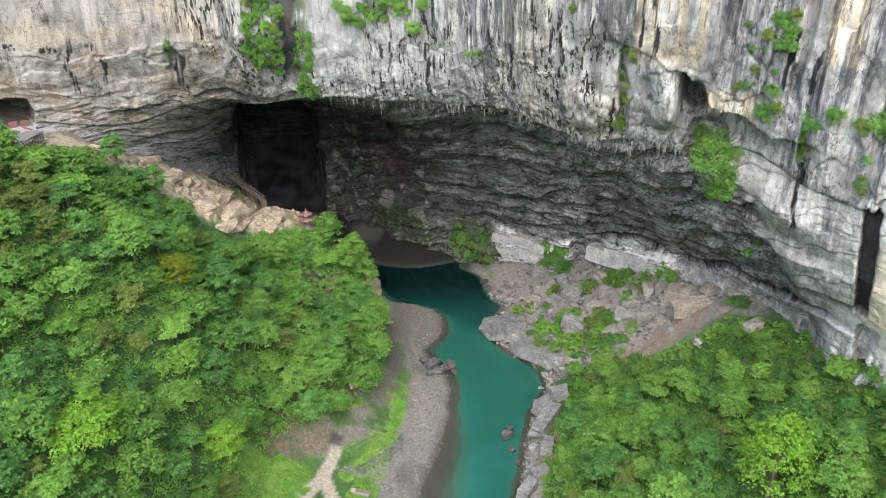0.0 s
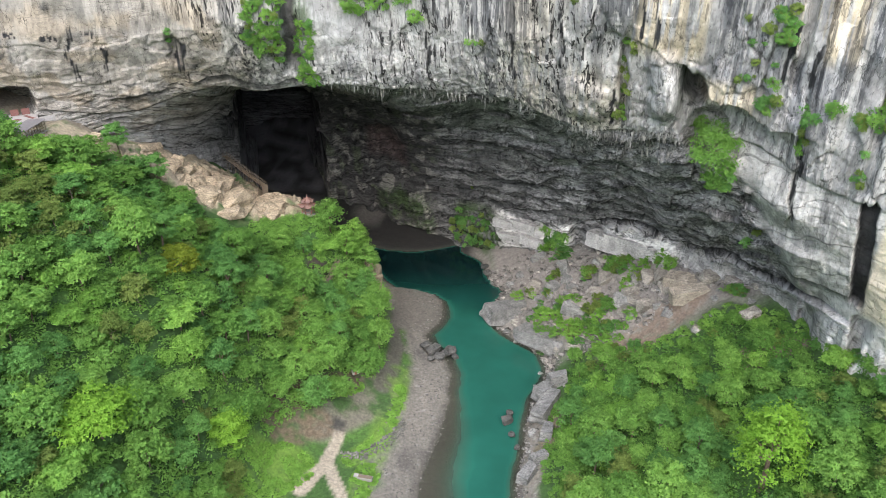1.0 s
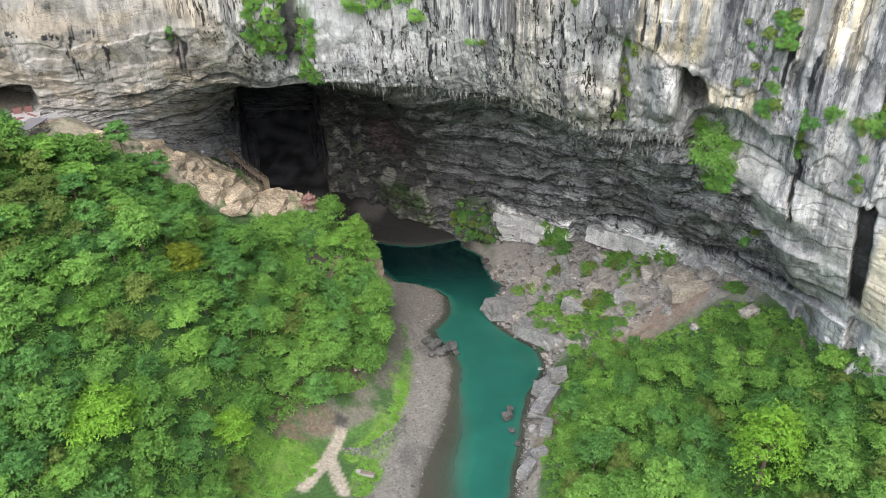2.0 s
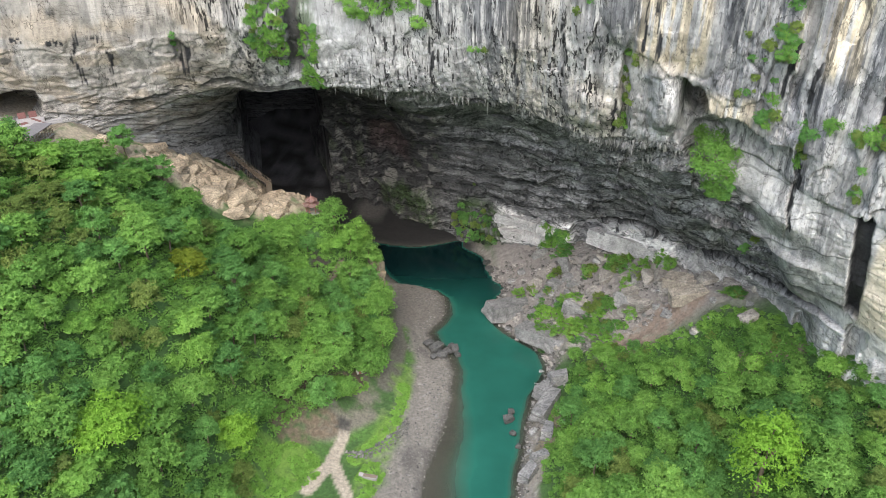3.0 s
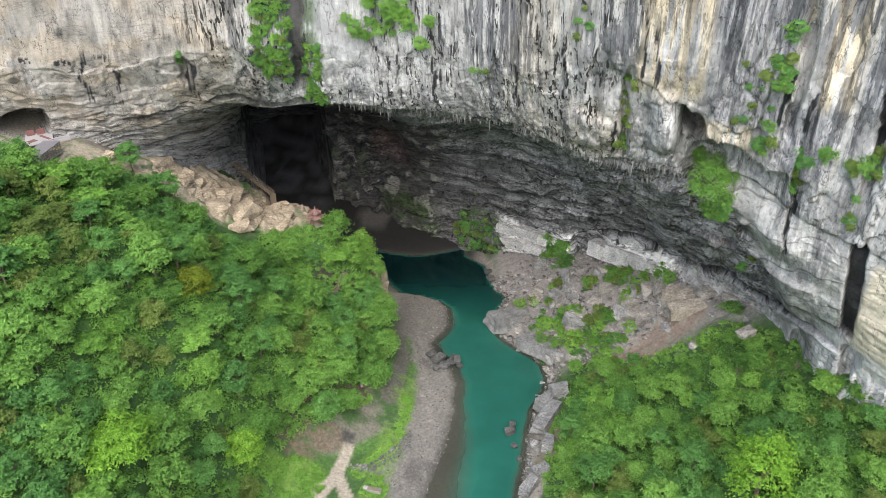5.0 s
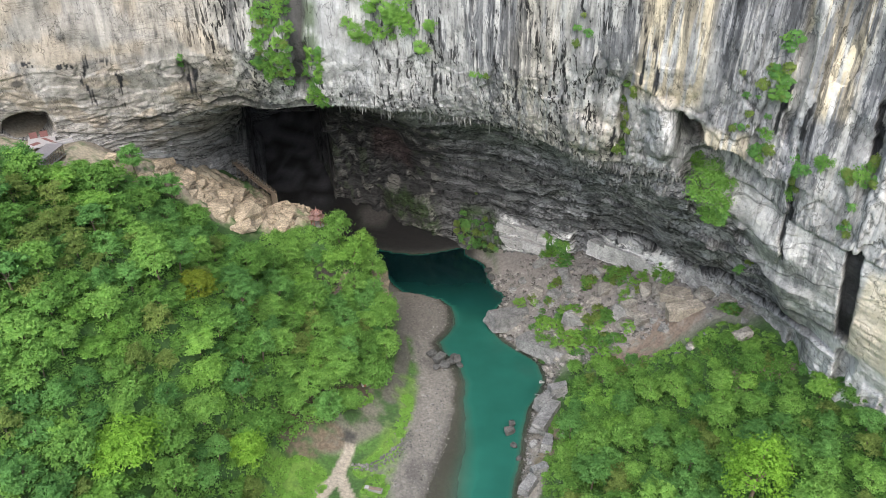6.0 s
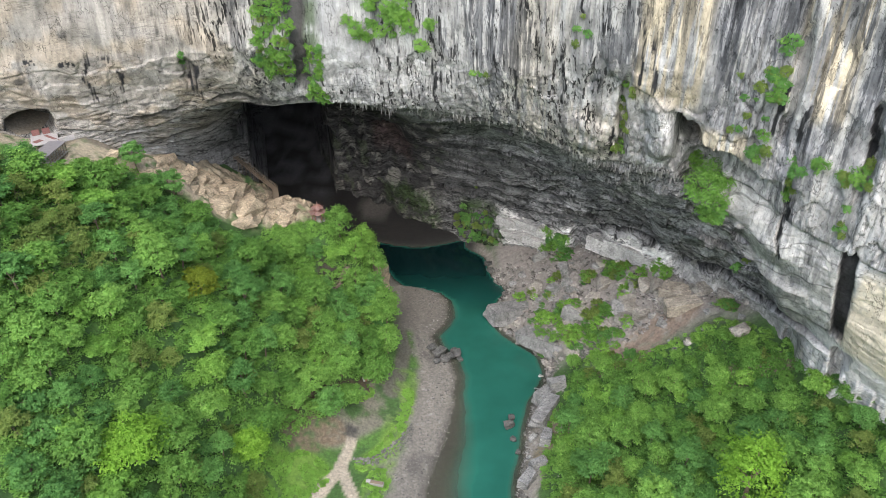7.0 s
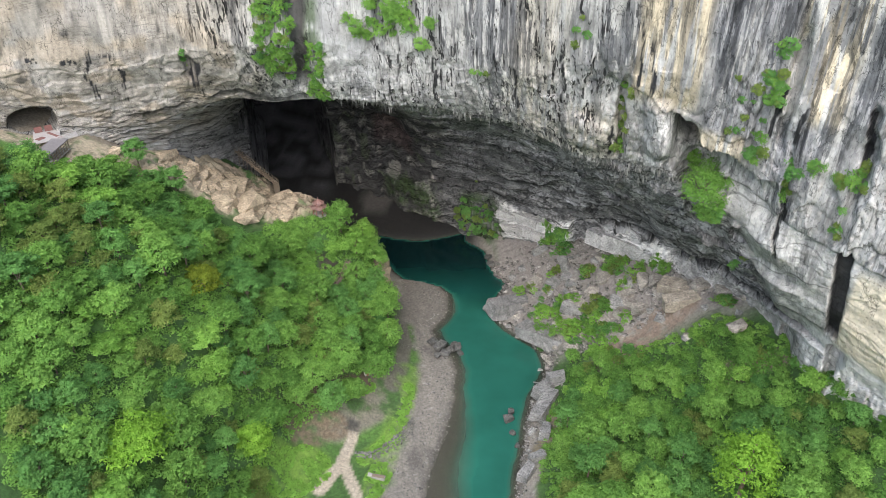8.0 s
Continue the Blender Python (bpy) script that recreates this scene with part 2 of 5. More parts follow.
ROCK = cliff_rock("limestone_cliff")
BOULDER = painted_rock("limestone_boulder", 1.6, 0.1)
BARK = plain("bark", (0.13, 0.1, 0.07), 0.9, 2.0, 0.35, 0.05)
LEAF = leaf_material("leaves_mid_green", (0.092, 0.208, 0.044), (0.222, 0.40, 0.086))
LEAF_BRIGHT = leaf_material("leaves_light_green", (0.135, 0.28, 0.05), (0.24, 0.43, 0.085))
LEAF_DEEP = leaf_material("leaves_bluish_green", (0.078, 0.19, 0.052), (0.17, 0.345, 0.088))
LEAF_OLIVE = leaf_material("leaves_olive_brown", (0.115, 0.175, 0.043), (0.22, 0.29, 0.075))
LEAF_LIME = leaf_material("leaves_bright_lime_green", (0.16, 0.32, 0.035), (0.27, 0.47, 0.07))
LEAF_YELLOW = leaf_material("leaves_yellow_green", (0.1, 0.16, 0.018), (0.2, 0.25, 0.03))
TAN = painted_rock("tan_boulder", 1.4, 0.25)
# ---- the cliff: a loft through guide lines, each a row of (bearing in degrees from the gorge's axis, distance, height) ----
CREST = [(-55, 235, 165), (-30, 206, 165), (-20, 198, 165), (-13, 189, 165), (-5, 181, 165), (3, 160, 165), (12, 144, 165), (20, 136, 165), (28, 136, 165), (35, 131, 165), (55, 122, 165)]
FACE = [(-55, 238, 98), (-30, 210, 94), (-25.7, 208.5, 92), (-20.2, 204, 93), (-15.4, 195, 96), (-8.6, 191, 96), (-1.6, 180, 95), (3.3, 167, 97), (8, 158, 99), (11.5, 151, 104), (15.3, 145, 106), (19.5, 140, 105), (25, 139.5, 106), (29.2, 139, 107), (35, 133, 107), (55, 122, 107)]
LIP = [(-55, 246, 72), (-30, 217, 73), (-26, 216, 70), (-23.5, 217, 70), (-20.5, 215.5, 73.5), (-17.6, 215, 75.5), (-14.3, 214.5, 73), (-10.5, 203, 77), (-7.1, 195, 78), (-4.8, 193, 77.5), (-1.6, 188, 78.5), (3, 180, 79.5), (5.9, 172.5, 80), (9.7, 167.5, 76.5), (12.5, 164, 75.5), (14.8, 157, 78.5), (18.3, 152, 80.5), (20.6, 148, 81), (24.5, 146, 81), (28, 141, 78), (31.9, 137, 77), (36, 133, 77), (55, 122, 77)]
ROOF = [(-55, 250, 60), (-30, 219, 64), (-26, 219, 62), (-22.3, 224, 61.5), (-19.5, 240, 57), (-17, 252, 60), (-14, 262, 64), (-10, 262, 60), (-7, 256, 57), (-4.4, 246, 56), (-2.5, 234, 54), (1.4, 228, 54.5), (5.1, 210, 59.5), (9.5, 193, 62), (12.8, 177, 64), (16.5, 163, 70.5), (20, 154, 73), (24, 150, 73), (28, 142, 70), (31.5, 138.5, 69), (36, 133.5, 69), (55, 124, 69)]
BACK = [(-55, 255, 48), (-30, 222, 52), (-24, 224, 52), (-21, 238, 49), (-18.5, 257, 46), (-16.8, 284, 40), (-13, 298, 38), (-9.9, 302, 33), (-7.1, 296, 33), (-4.6, 291, 32), (-3.4, 268, 36), (-2.5, 257, 37), (1.9, 242, 34), (5.2, 223, 42), (9.1, 215, 45), (12.7, 205, 46), (16.4, 187, 52.5), (19, 180, 50), (22.2, 164, 57), (24, 157, 63), (26.7, 155, 60), (31.2, 142, 62), (35.7, 135, 60), (40, 131, 60), (55, 126, 60)]
LEDGE = [(-55, 258, 30), (-30, 225, 40), (-22, 235, 40), (-18, 256, 33), (-14, 285, 20), (-9.5, 297, 17), (-6.9, 289, 17), (-4, 280, 18), (-2, 260, 22), (1.5, 255, 18), (4.5, 246, 18.5), (8, 234, 19.5), (10.5, 227, 22), (13.5, 218, 28), (16.8, 207, 34), (19.5, 199, 34), (23.2, 184, 39), (26.7, 174, 40), (29.8, 160, 45), (32, 151, 47), (35, 141.5, 48), (40, 135, 48), (55, 130, 48)]
FOOT = [(-55, 260, 10), (-30, 228, 20), (-22, 240, 20), (-18, 258, 15), (-14, 290, 2), (-9.5, 293, 1), (-6.5, 283, 1), (-3, 270, 0), (-0.1, 257, -2), (3, 245, 0), (7.6, 230, 7), (10.5, 225, 13), (13.5, 213, 17), (16.8, 203, 24), (19.5, 194, 26), (23, 183, 30), (26.7, 175, 31), (31.6, 158, 34), (34.7, 146, 34), (40, 138, 36), (55, 134, 40)]

bearing = np.concatenate([np.linspace(-55, -37, 30, endpoint=False), np.linspace(-37, 40, 780, endpoint=False), np.linspace(40, 55, 25)])
fine_b = np.linspace(-55, 55, 1101)


def guide(line, sigma):
    line = np.array(line, float)
    r = np.interp(bearing, fine_b, blur1(np.interp(fine_b, line[:, 0], line[:, 1]), sigma))
    z = np.interp(bearing, fine_b, blur1(np.interp(fine_b, line[:, 0], line[:, 2]), sigma))
    return np.stack([r, z])


foot = guide(FOOT, 6)
lines = [guide(CREST, 10), guide(FACE, 8), guide(LIP, 5), guide(ROOF, 6), guide(BACK, 5), guide(LEDGE, 6), foot, foot + np.array([[3.0], [-14.0]])]
STEPS = (30, 95, 80, 95, 90, 60, 12)
level = np.concatenate([i + np.linspace(0, 1, s, endpoint=False) for i, s in enumerate(STEPS)] + [[7.0]])
L = np.array(lines)
k = np.minimum(level.astype(int), 6)
f = (level - k)[:, None, None]
prev, nxt = np.maximum(k - 1, 0), np.minimum(k + 2, 7)
# a tight cubic through the guide lines, so that no seam shows at the lip
m0, m1 = 0.15 * (L[k + 1] - L[prev]), 0.15 * (L[nxt] - L[k])
surf = (2 * f ** 3 - 3 * f ** 2 + 1) * L[k] + (f ** 3 - 2 * f ** 2 + f) * m0 + (-2 * f ** 3 + 3 * f ** 2) * L[k + 1] + (f ** 3 - f ** 2) * m1
R, Z = surf[:, 0], surf[:, 1]
B = np.broadcast_to(bearing, R.shape)
V = np.broadcast_to(level[:, None], R.shape)

# wobble the bearings a little, so that edges wander
U = B * 3.0
wob = fbm(U * 0.12, Z * 0.12, 0.3, 3)
Bw, Zw = B + 0.5 * wob, Z + 1.2 * fbm(U * 0.12, Z * 0.12, 9.3, 3)

ju, jz = U + 0.7 * fbm(U * 0.3, Z * 0.3, 1.5, 3), Z + 0.7 * fbm(U * 0.3, Z * 0.3, 7.5, 3)
push = np.zeros_like(R)
# the great tunnel
Bt, Zt = B + 1.1 * fbm(U * 0.1, Z * 0.08, 12.3, 4), Z + 3.5 * fbm(U * 0.09, Z * 0.09, 15.3, 4)
tunnel = smooth(1 - ((Bt + 13.5 + 0.02 * (Zt - 28) + 0.35 * fbm(U * 0.5, Z * 0.3, 19.0, 3)) / 3.7) ** 2 - (np.abs(Zt - 28) / 54) ** 2.6, 0.0, 0.35) * smooth(V, 2.15, 2.5)
push += 90 * tunnel
# the inner recess
recess = smooth(1 - ((Bt + 6.4) / 3.3) ** 2 - (np.abs(Zt - 24) / 27) ** 3, 0.0, 0.3) * smooth(V, 2.4, 3.0)
push -= 2.6 * recess * ridge(ju * 0.22, jz * 0.04, 77.0, 3)
push += 3 * recess * (1 + fbm(U * 0.25, Z * 0.12, 41.0, 4))
# the small cave beside the walkway
den = smooth(1 - ((Bw + 31.8) / 1.75) ** 2 - (np.abs(Zw - 75.8) / 4.6) ** 3, 0, 0.3) * smooth(V, 1.2, 1.5)
push += 16 * den
# gully of the dried waterfall
gully = bump1(Bw, -11.9, 0.5, 0.35) * smooth(Zw, 79, 86)
push += 4 * gully
# slab edge over the hanging niche
edge = np.interp(B, [11.5, 13, 16, 18.5, 20.0, 21.3, 23, 25, 28.5, 31], [108, 102, 98.5, 96.5, 92, 89.5, 89, 86.5, 86, 84]) + 0.8 * wob
under = (1 - smooth(Zw, edge - 0.35, edge)) * (0.22 + 0.78 * smooth(B, 18.3, 18.9)) * bump1(B, 19.5, 6.0, 4.0) * (1 - smooth(edge - Zw, 3.0, 16.0))
push += (5.0 + 3.5 * bump1(B, 20.5, 1.8, 2.0)) * under
push += 9 * smooth(1 - ((Bw - 19.8) / 0.95) ** 2 - ((Zw - 90.5) / 5.0) ** 2, 0, 0.6)
push += 7 * smooth(1 - ((Bw - 20.8) / 2.0) ** 2 - ((Zw - 81) / 6.0) ** 2, 0, 0.9)
# bulges of pale rock beside the niche
push -= 6.0 * smooth(1 - ((Bw - 17.3) / 1.5) ** 2 - ((Zw - 91) / 9) ** 2, 0, 1)
push -= 3.0 * smooth(1 - ((Bw - 11.5) / 2.6) ** 2 - ((Zw - 84) / 7) ** 2, 0, 1)
# clefts
for cb, cz, hw, hz, deep in ((35.0, 46, 0.5, 5, 6), (27.6, 80, 0.16, 14, 1.6), (32.4, 96, 0.3, 9, 2.5), (26.2, 106, 0.3, 12, 2.5), (14.3, 90, 0.35, 11, 3.0), (-20.6, 88, 0.25, 4, 2), (30.9, 38, 0.5, 5, 3), (12.0, 22, 0.6, 4, 3)):
    push += deep * bump1(Bw + (Zw - cz) * 0.02, cb, hw * 0.6, hw * 0.8) * bump1(Zw, cz, hz * 0.7, hz * 0.6)

# the straight black slot
slot = smooth(0.66 + 0.008 * (Z - 68) - np.abs(B + 0.10 * fbm(U * 0.3, Z * 0.25, 2.7, 3) + (Z - 68) * 0.042 - 33.55), 0.0, 0.1) * bump1(Z + 1.2 * fbm(U * 0.8, 0.0, 3.1, 2), 66, 10.8, 1.2)
push += 3.0 * slot

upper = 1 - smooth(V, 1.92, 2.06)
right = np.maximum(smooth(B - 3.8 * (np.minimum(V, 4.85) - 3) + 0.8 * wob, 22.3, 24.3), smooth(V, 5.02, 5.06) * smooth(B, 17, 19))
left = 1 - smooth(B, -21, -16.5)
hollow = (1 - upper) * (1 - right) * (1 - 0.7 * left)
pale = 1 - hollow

# relief: broken faces and flutes above, beds and hanging knobs within the hollow
big = fbm(U * 0.055, Z * 0.05, R * 0.01, 4)
flutes = ridge(U * 0.32 + 0.4 * big, Z * 0.035, 2.2, 4)
blocks = fbm(U * 0.22, Z * 0.16, R * 0.08, 5, 0.55)
warp = Z + 0.33 * R + 2.2 * fbm(U * 0.05, Z * 0.05, 4.4, 3) + U * 0.05
beds = perlin(warp * 0.32, U * 0.012, 0.7) + 0.6 * perlin(warp * 0.9, U * 0.03, 5.1)
beds = np.tanh(2.6 * beds)
knobs = ridge(U * 0.55, Z * 0.45, R * 0.3, 4)
fine = fbm(U * 1.1, Z * 1.1, R * 0.6, 3, 0.6)
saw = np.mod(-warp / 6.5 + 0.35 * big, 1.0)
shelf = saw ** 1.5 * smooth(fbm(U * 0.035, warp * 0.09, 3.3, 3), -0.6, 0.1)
chips = ridge(U * 1.2 + 0.5 * Z, Z * 1.0, R * 0.5, 3)
slab_a, joint_a, tint_a = facets(ju / 5.5, jz / 9.0, 11)
slab_b, joint_b, tint_b = facets(ju / 1.7 + 0.15 * jz, jz / 3.6, 23)
slab_c, joint_c, tint_c = facets(ju / 0.8, jz / 1.3, 37)
bed_a, bjoint_a, btint_a = facets(ju / 7.5, warp / 2.6, 51)
bed_b, bjoint_b, btint_b = facets(ju / 2.4, warp / 1.1, 67)
smooth_face = bump1(B, -8.4, 2.2, 1.0) * smooth(Z, 79, 84) + bump1(B, 17.5, 3.5, 1.5) * smooth(Z, 97, 101) + bump1(B, 29, 2, 1.5) * smooth(Z, 88, 94) + smooth(B, 33.7, 34.4) * bump1(Z, 60, 8, 3)
rugged = 1 - 0.6 * np.clip(smooth_face, 0, 1)
push += 1.3 * big * (1 - 0.4 * hollow)
low_right = right * (1 - upper)
left_face = 1 - smooth(B, -19, -13)
rugged = rugged * (1 - 0.55 * left_face)
grooved = bump1(V, 1.75, 0.3, 0.25) * (1 - right) * (1 - left_face) * (1 - smooth(B, 12, 15))
rugged = rugged * (1 - 0.5 * grooved)
grooves = ridge(ju * 0.75 + 0.05 * jz, jz * 0.07, 13.0, 4)
rugged = rugged * (1 - 0.8 * low_right)
push -= pale * rugged * (0.22 * flutes + 0.25 * blocks + 0.5 * slab_a + 0.24 * slab_b + 0.08 * slab_c - 0.5 * joint_a * (tint_a > 0.1) - 0.3 * joint_b * (tint_b > 0.2))
push -= hollow * (0.25 * beds + 3.6 * shelf + 0.25 * blocks + 1.3 * bed_a + 0.22 * bed_b + 0.06 * slab_c + 0.05 * chips - 0.6 * bjoint_a * (btint_a > 0) - 2.6)
push -= low_right * (0.12 * beds + 0.35 * shelf * smooth(V, 2.5, 4) + 0.08 * bed_b - 0.8) + 3.5 * low_right * bump1(V, 4.3, 0.3, 0.4) * bump1(B, 26, 3, 3)
push -= left * (0.4 * shelf + 0.15 * bed_b) * smooth(V, 1.2, 1.8)
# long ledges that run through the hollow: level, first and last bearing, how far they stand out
# mask for the shade painted just below each ledge
ledge_shade = np.zeros_like(R)
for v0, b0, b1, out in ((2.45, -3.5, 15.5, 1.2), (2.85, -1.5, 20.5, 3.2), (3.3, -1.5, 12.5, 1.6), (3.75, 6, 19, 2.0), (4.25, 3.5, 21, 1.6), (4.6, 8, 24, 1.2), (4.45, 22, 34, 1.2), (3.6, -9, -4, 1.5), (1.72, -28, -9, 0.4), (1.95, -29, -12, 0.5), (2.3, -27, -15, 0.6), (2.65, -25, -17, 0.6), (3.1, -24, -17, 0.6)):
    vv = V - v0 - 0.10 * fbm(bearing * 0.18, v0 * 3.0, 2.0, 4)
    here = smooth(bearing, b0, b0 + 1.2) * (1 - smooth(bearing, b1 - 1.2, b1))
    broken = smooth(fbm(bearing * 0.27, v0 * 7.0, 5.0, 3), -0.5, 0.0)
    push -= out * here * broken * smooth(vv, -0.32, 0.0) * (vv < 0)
    ledge_shade = np.maximum(ledge_shade, here * broken * (vv >= -0.012) * (1 - smooth(vv, 0.02, 0.15)))
# the mossy mound at the foot of the inner wall
mound = smooth(1 - ((Bw + 3.2) / 2.6) ** 2 - ((Zw - 6) / 15) ** 2, 0, 1) * smooth(V, 3.5, 4.2)
push -= 5 * mound
# the broken fringe just above the lip
fringe = bump1(V, 1.85, 0.15, 0.2) * (1 - right) * (1 - left)
push -= fringe * 0.2 * slab_c + 0.45 * grooved * grooves
push -= left_face * (0.25 * bed_a + 0.08 * bed_b) * (1 - smooth(V, 1.7, 2.1))
# the thin ledge along the crease, with a shade-painted recess above it and an undercut, fluted wall below
Vc = V + 0.03 * fbm(U * 0.15, 0.0, 61.0, 3)
crease = smooth(B, 11.5, 14) * (1 - smooth(B, 32.5, 35))
strip = smooth(Vc, 4.88, 4.90) * (1 - smooth(Vc, 5.02, 5.05)) * crease
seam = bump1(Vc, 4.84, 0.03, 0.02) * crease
push += 1.5 * seam - 2.4 * strip
push += 3.0 * smooth(V, 5.03, 5.10) * (1 - smooth(V, 5.5, 6.0)) * smooth(B, 18.5, 21) * (1 - smooth(B, 29.5, 32))
columns = ridge(ju * 0.30, jz * 0.03, 71.0, 3)
push -= 0.9 * columns * smooth(V, 5.05, 5.2) * (1 - smooth(V, 5.9, 6.2)) * smooth(B, 18, 20)
# the band of pale beds below the crease
band = smooth(V, 4.9, 5.05) * (1 - smooth(V, 5.6, 5.8)) * (bump1(B, 7.8, 2.8, 1.2) + bump1(B, 17.0, 2.6, 0.8))
push -= 2.6 * band

Rc = R + push
ang = np.radians(B)
P = np.stack([Rc * np.sin(ang), Rc * np.cos(ang), Z + 0.35 * hollow * fine], -1)

# stains and rock colours, with shade painted into the hollow and under its ledges
streak = fbm(U * 0.42, Z * 0.012, 1.0, 4, 0.6)
streak2 = fbm(U * 1.5, Z * 0.04, 6.0, 4, 0.65)
patch = fbm(U * 0.08, Z * 0.07, 8.0, 4, 0.55)


zone = 0.2 + 0.8 * smooth(fbm(U * 0.05, Z * 0.028, 17.0, 3), -0.12, 0.16)


def blend(base, colour, w):
    return base + (np.array(colour) - base) * np.clip(w, 0, 1)[..., None]


tone = np.empty(P.shape)
tone[:] = (0.42, 0.41, 0.395)
ochre = (1 - smooth(B, -22, -14)) * upper * 0.8 + bump1(B, 17.1, 2.2, 0.9) * smooth(Z, 95, 100) + bump1(B, 28.0, 1.7, 0.8) * smooth(Z, 98, 102) + bump1(B, 6.8, 1.2, 2.0) * upper * 0.35 + smooth(B, 33.6, 34.6) * (1 - smooth(Z, 66, 72)) * smooth(Z, 48, 54) + bump1(B, 22.0, 1.6, 1.0) * bump1(Z, 90.5, 2.0, 2.5) * 0.8 + bump1(B, 12, 1.6, 1.5) * bump1(Z, 84, 6, 4) * 0.35
white = bump1(B, -8.6, 2.2, 0.8) * smooth(Z, 82, 88) + 0.2 * bump1(B, -5.0, 4.0, 4.0)
tone = blend(tone, (0.43, 0.425, 0.42), white * smooth(patch, -0.5, 0.4) * upper)
tone = blend(tone, (0.24, 0.24, 0.25), (bump1(B, 22.8, 2.1, 0.8) * smooth(Z, 90, 95) + bump1(B, 27.4, 1.4, 0.7) * bump1(Z, 93, 5.5, 3) + 0.8 * bump1(B, 31.3, 0.5, 0.5) * smooth(Z, 95, 105)) * smooth(streak2, -0.6, -0.2) * 0.85)
tan = (1 - smooth(B, -19, -13)) * pale * (1 - smooth(V, 2.3, 3.2))
tone = blend(tone, (0.335, 0.297, 0.25), tan * (0.75 + 0.3 * patch))
tone = blend(tone, (0.40, 0.33, 0.25), tan * smooth(fbm(U * 0.11, Z * 0.09, 52.0, 4), 0.05, 0.3) * 0.65)
tone = blend(tone, (0.55, 0.465, 0.335), np.clip(ochre - tan, 0, 1) * smooth(0.8 * patch + streak + 0.5 * streak2, -0.45, -0.05) * pale * 0.9)
tone = blend(tone, (0.33, 0.31, 0.29), tan * smooth(perlin(U * 0.06, Z * 0.5, 3.0) + 0.5 * patch, 0.3, 0.6) * 0.5)
tone = blend(tone, (0.07, 0.068, 0.065), tan * smooth(-perlin(U * 0.10, jz * 0.35, 21.0), 0.62, 0.7) * 0.8)
# pale lower right face, lightened further to stand in for ground bounce light
tone = blend(tone, (0.50, 0.485, 0.46), low_right * smooth(patch + btint_b, -0.6, 0.3) * 0.7)
tone = blend(tone, (0.16, 0.16, 0.16), grooved * smooth(-grooves + 0.3 * patch, -0.1, 0.5) * 0.5)
bed_line = (1 - smooth(np.abs(perlin(U * 0.03, jz * 0.22, 33.0)), 0.0, 0.035)) * smooth(patch, -0.2, 0.3)
tone = blend(tone, (0.08, 0.076, 0.072), left_face * bed_line * pale * 0.9)
tone *= (1 + 0.2 * (pale * (0.8 * tint_a * (1 - left_face) + tint_b + 0.6 * tint_c))[..., None])
tone = blend(tone, (0.08, 0.08, 0.078), pale * rugged * np.maximum(joint_a * (tint_a > 0.1), joint_b * (tint_b > 0.25)) * 0.55)
# grey hollow rock, painted darker to put some of its shade into the colour
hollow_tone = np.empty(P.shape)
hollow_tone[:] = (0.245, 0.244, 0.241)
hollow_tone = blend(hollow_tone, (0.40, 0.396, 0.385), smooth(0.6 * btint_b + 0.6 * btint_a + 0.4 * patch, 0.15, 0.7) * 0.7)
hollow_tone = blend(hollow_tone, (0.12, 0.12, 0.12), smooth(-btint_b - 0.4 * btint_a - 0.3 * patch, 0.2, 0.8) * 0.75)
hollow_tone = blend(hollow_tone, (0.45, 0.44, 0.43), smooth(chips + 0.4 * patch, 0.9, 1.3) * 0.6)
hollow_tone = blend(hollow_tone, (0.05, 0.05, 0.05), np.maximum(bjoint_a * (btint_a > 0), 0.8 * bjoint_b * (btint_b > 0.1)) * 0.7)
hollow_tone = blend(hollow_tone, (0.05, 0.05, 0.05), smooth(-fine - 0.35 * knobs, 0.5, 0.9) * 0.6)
# lower left of the hollow and the recess wall set much darker
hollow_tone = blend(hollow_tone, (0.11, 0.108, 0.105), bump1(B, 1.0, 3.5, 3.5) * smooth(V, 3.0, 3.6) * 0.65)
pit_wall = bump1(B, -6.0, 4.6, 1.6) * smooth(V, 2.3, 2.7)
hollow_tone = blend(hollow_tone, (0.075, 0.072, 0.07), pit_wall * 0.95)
knot = fbm(U * 0.30, Z * 0.16, 44.0, 4)
hollow_tone = blend(hollow_tone, (0.27, 0.26, 0.23), pit_wall * smooth(knot, 0.2, 0.35) * 0.9)
hollow_tone = blend(hollow_tone, (0.13, 0.16, 0.09), pit_wall * smooth(-knot + 0.3 * patch, 0.3, 0.6) * 0.6)
hollow_tone = blend(hollow_tone, (0.15, 0.10, 0.095), bump1(B, -4.8, 1.2, 0.8) * bump1(Z, 32, 5, 4) * 0.8)
# tunnel inside painted darker still, as shade in the colour
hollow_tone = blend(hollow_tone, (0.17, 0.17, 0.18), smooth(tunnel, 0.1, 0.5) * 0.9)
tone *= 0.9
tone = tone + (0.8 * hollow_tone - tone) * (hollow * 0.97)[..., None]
# shade painted along the shelf edges and below the long ledges
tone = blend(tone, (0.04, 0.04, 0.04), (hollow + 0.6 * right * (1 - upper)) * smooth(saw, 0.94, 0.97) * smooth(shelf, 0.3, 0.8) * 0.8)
tone = blend(tone, (0.035, 0.035, 0.035), ledge_shade * 0.75)
tone = blend(tone, (0.34, 0.335, 0.325), strip * 0.9)
# recess over the crease ledge painted near-black as its shade
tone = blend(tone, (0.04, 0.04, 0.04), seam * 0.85)
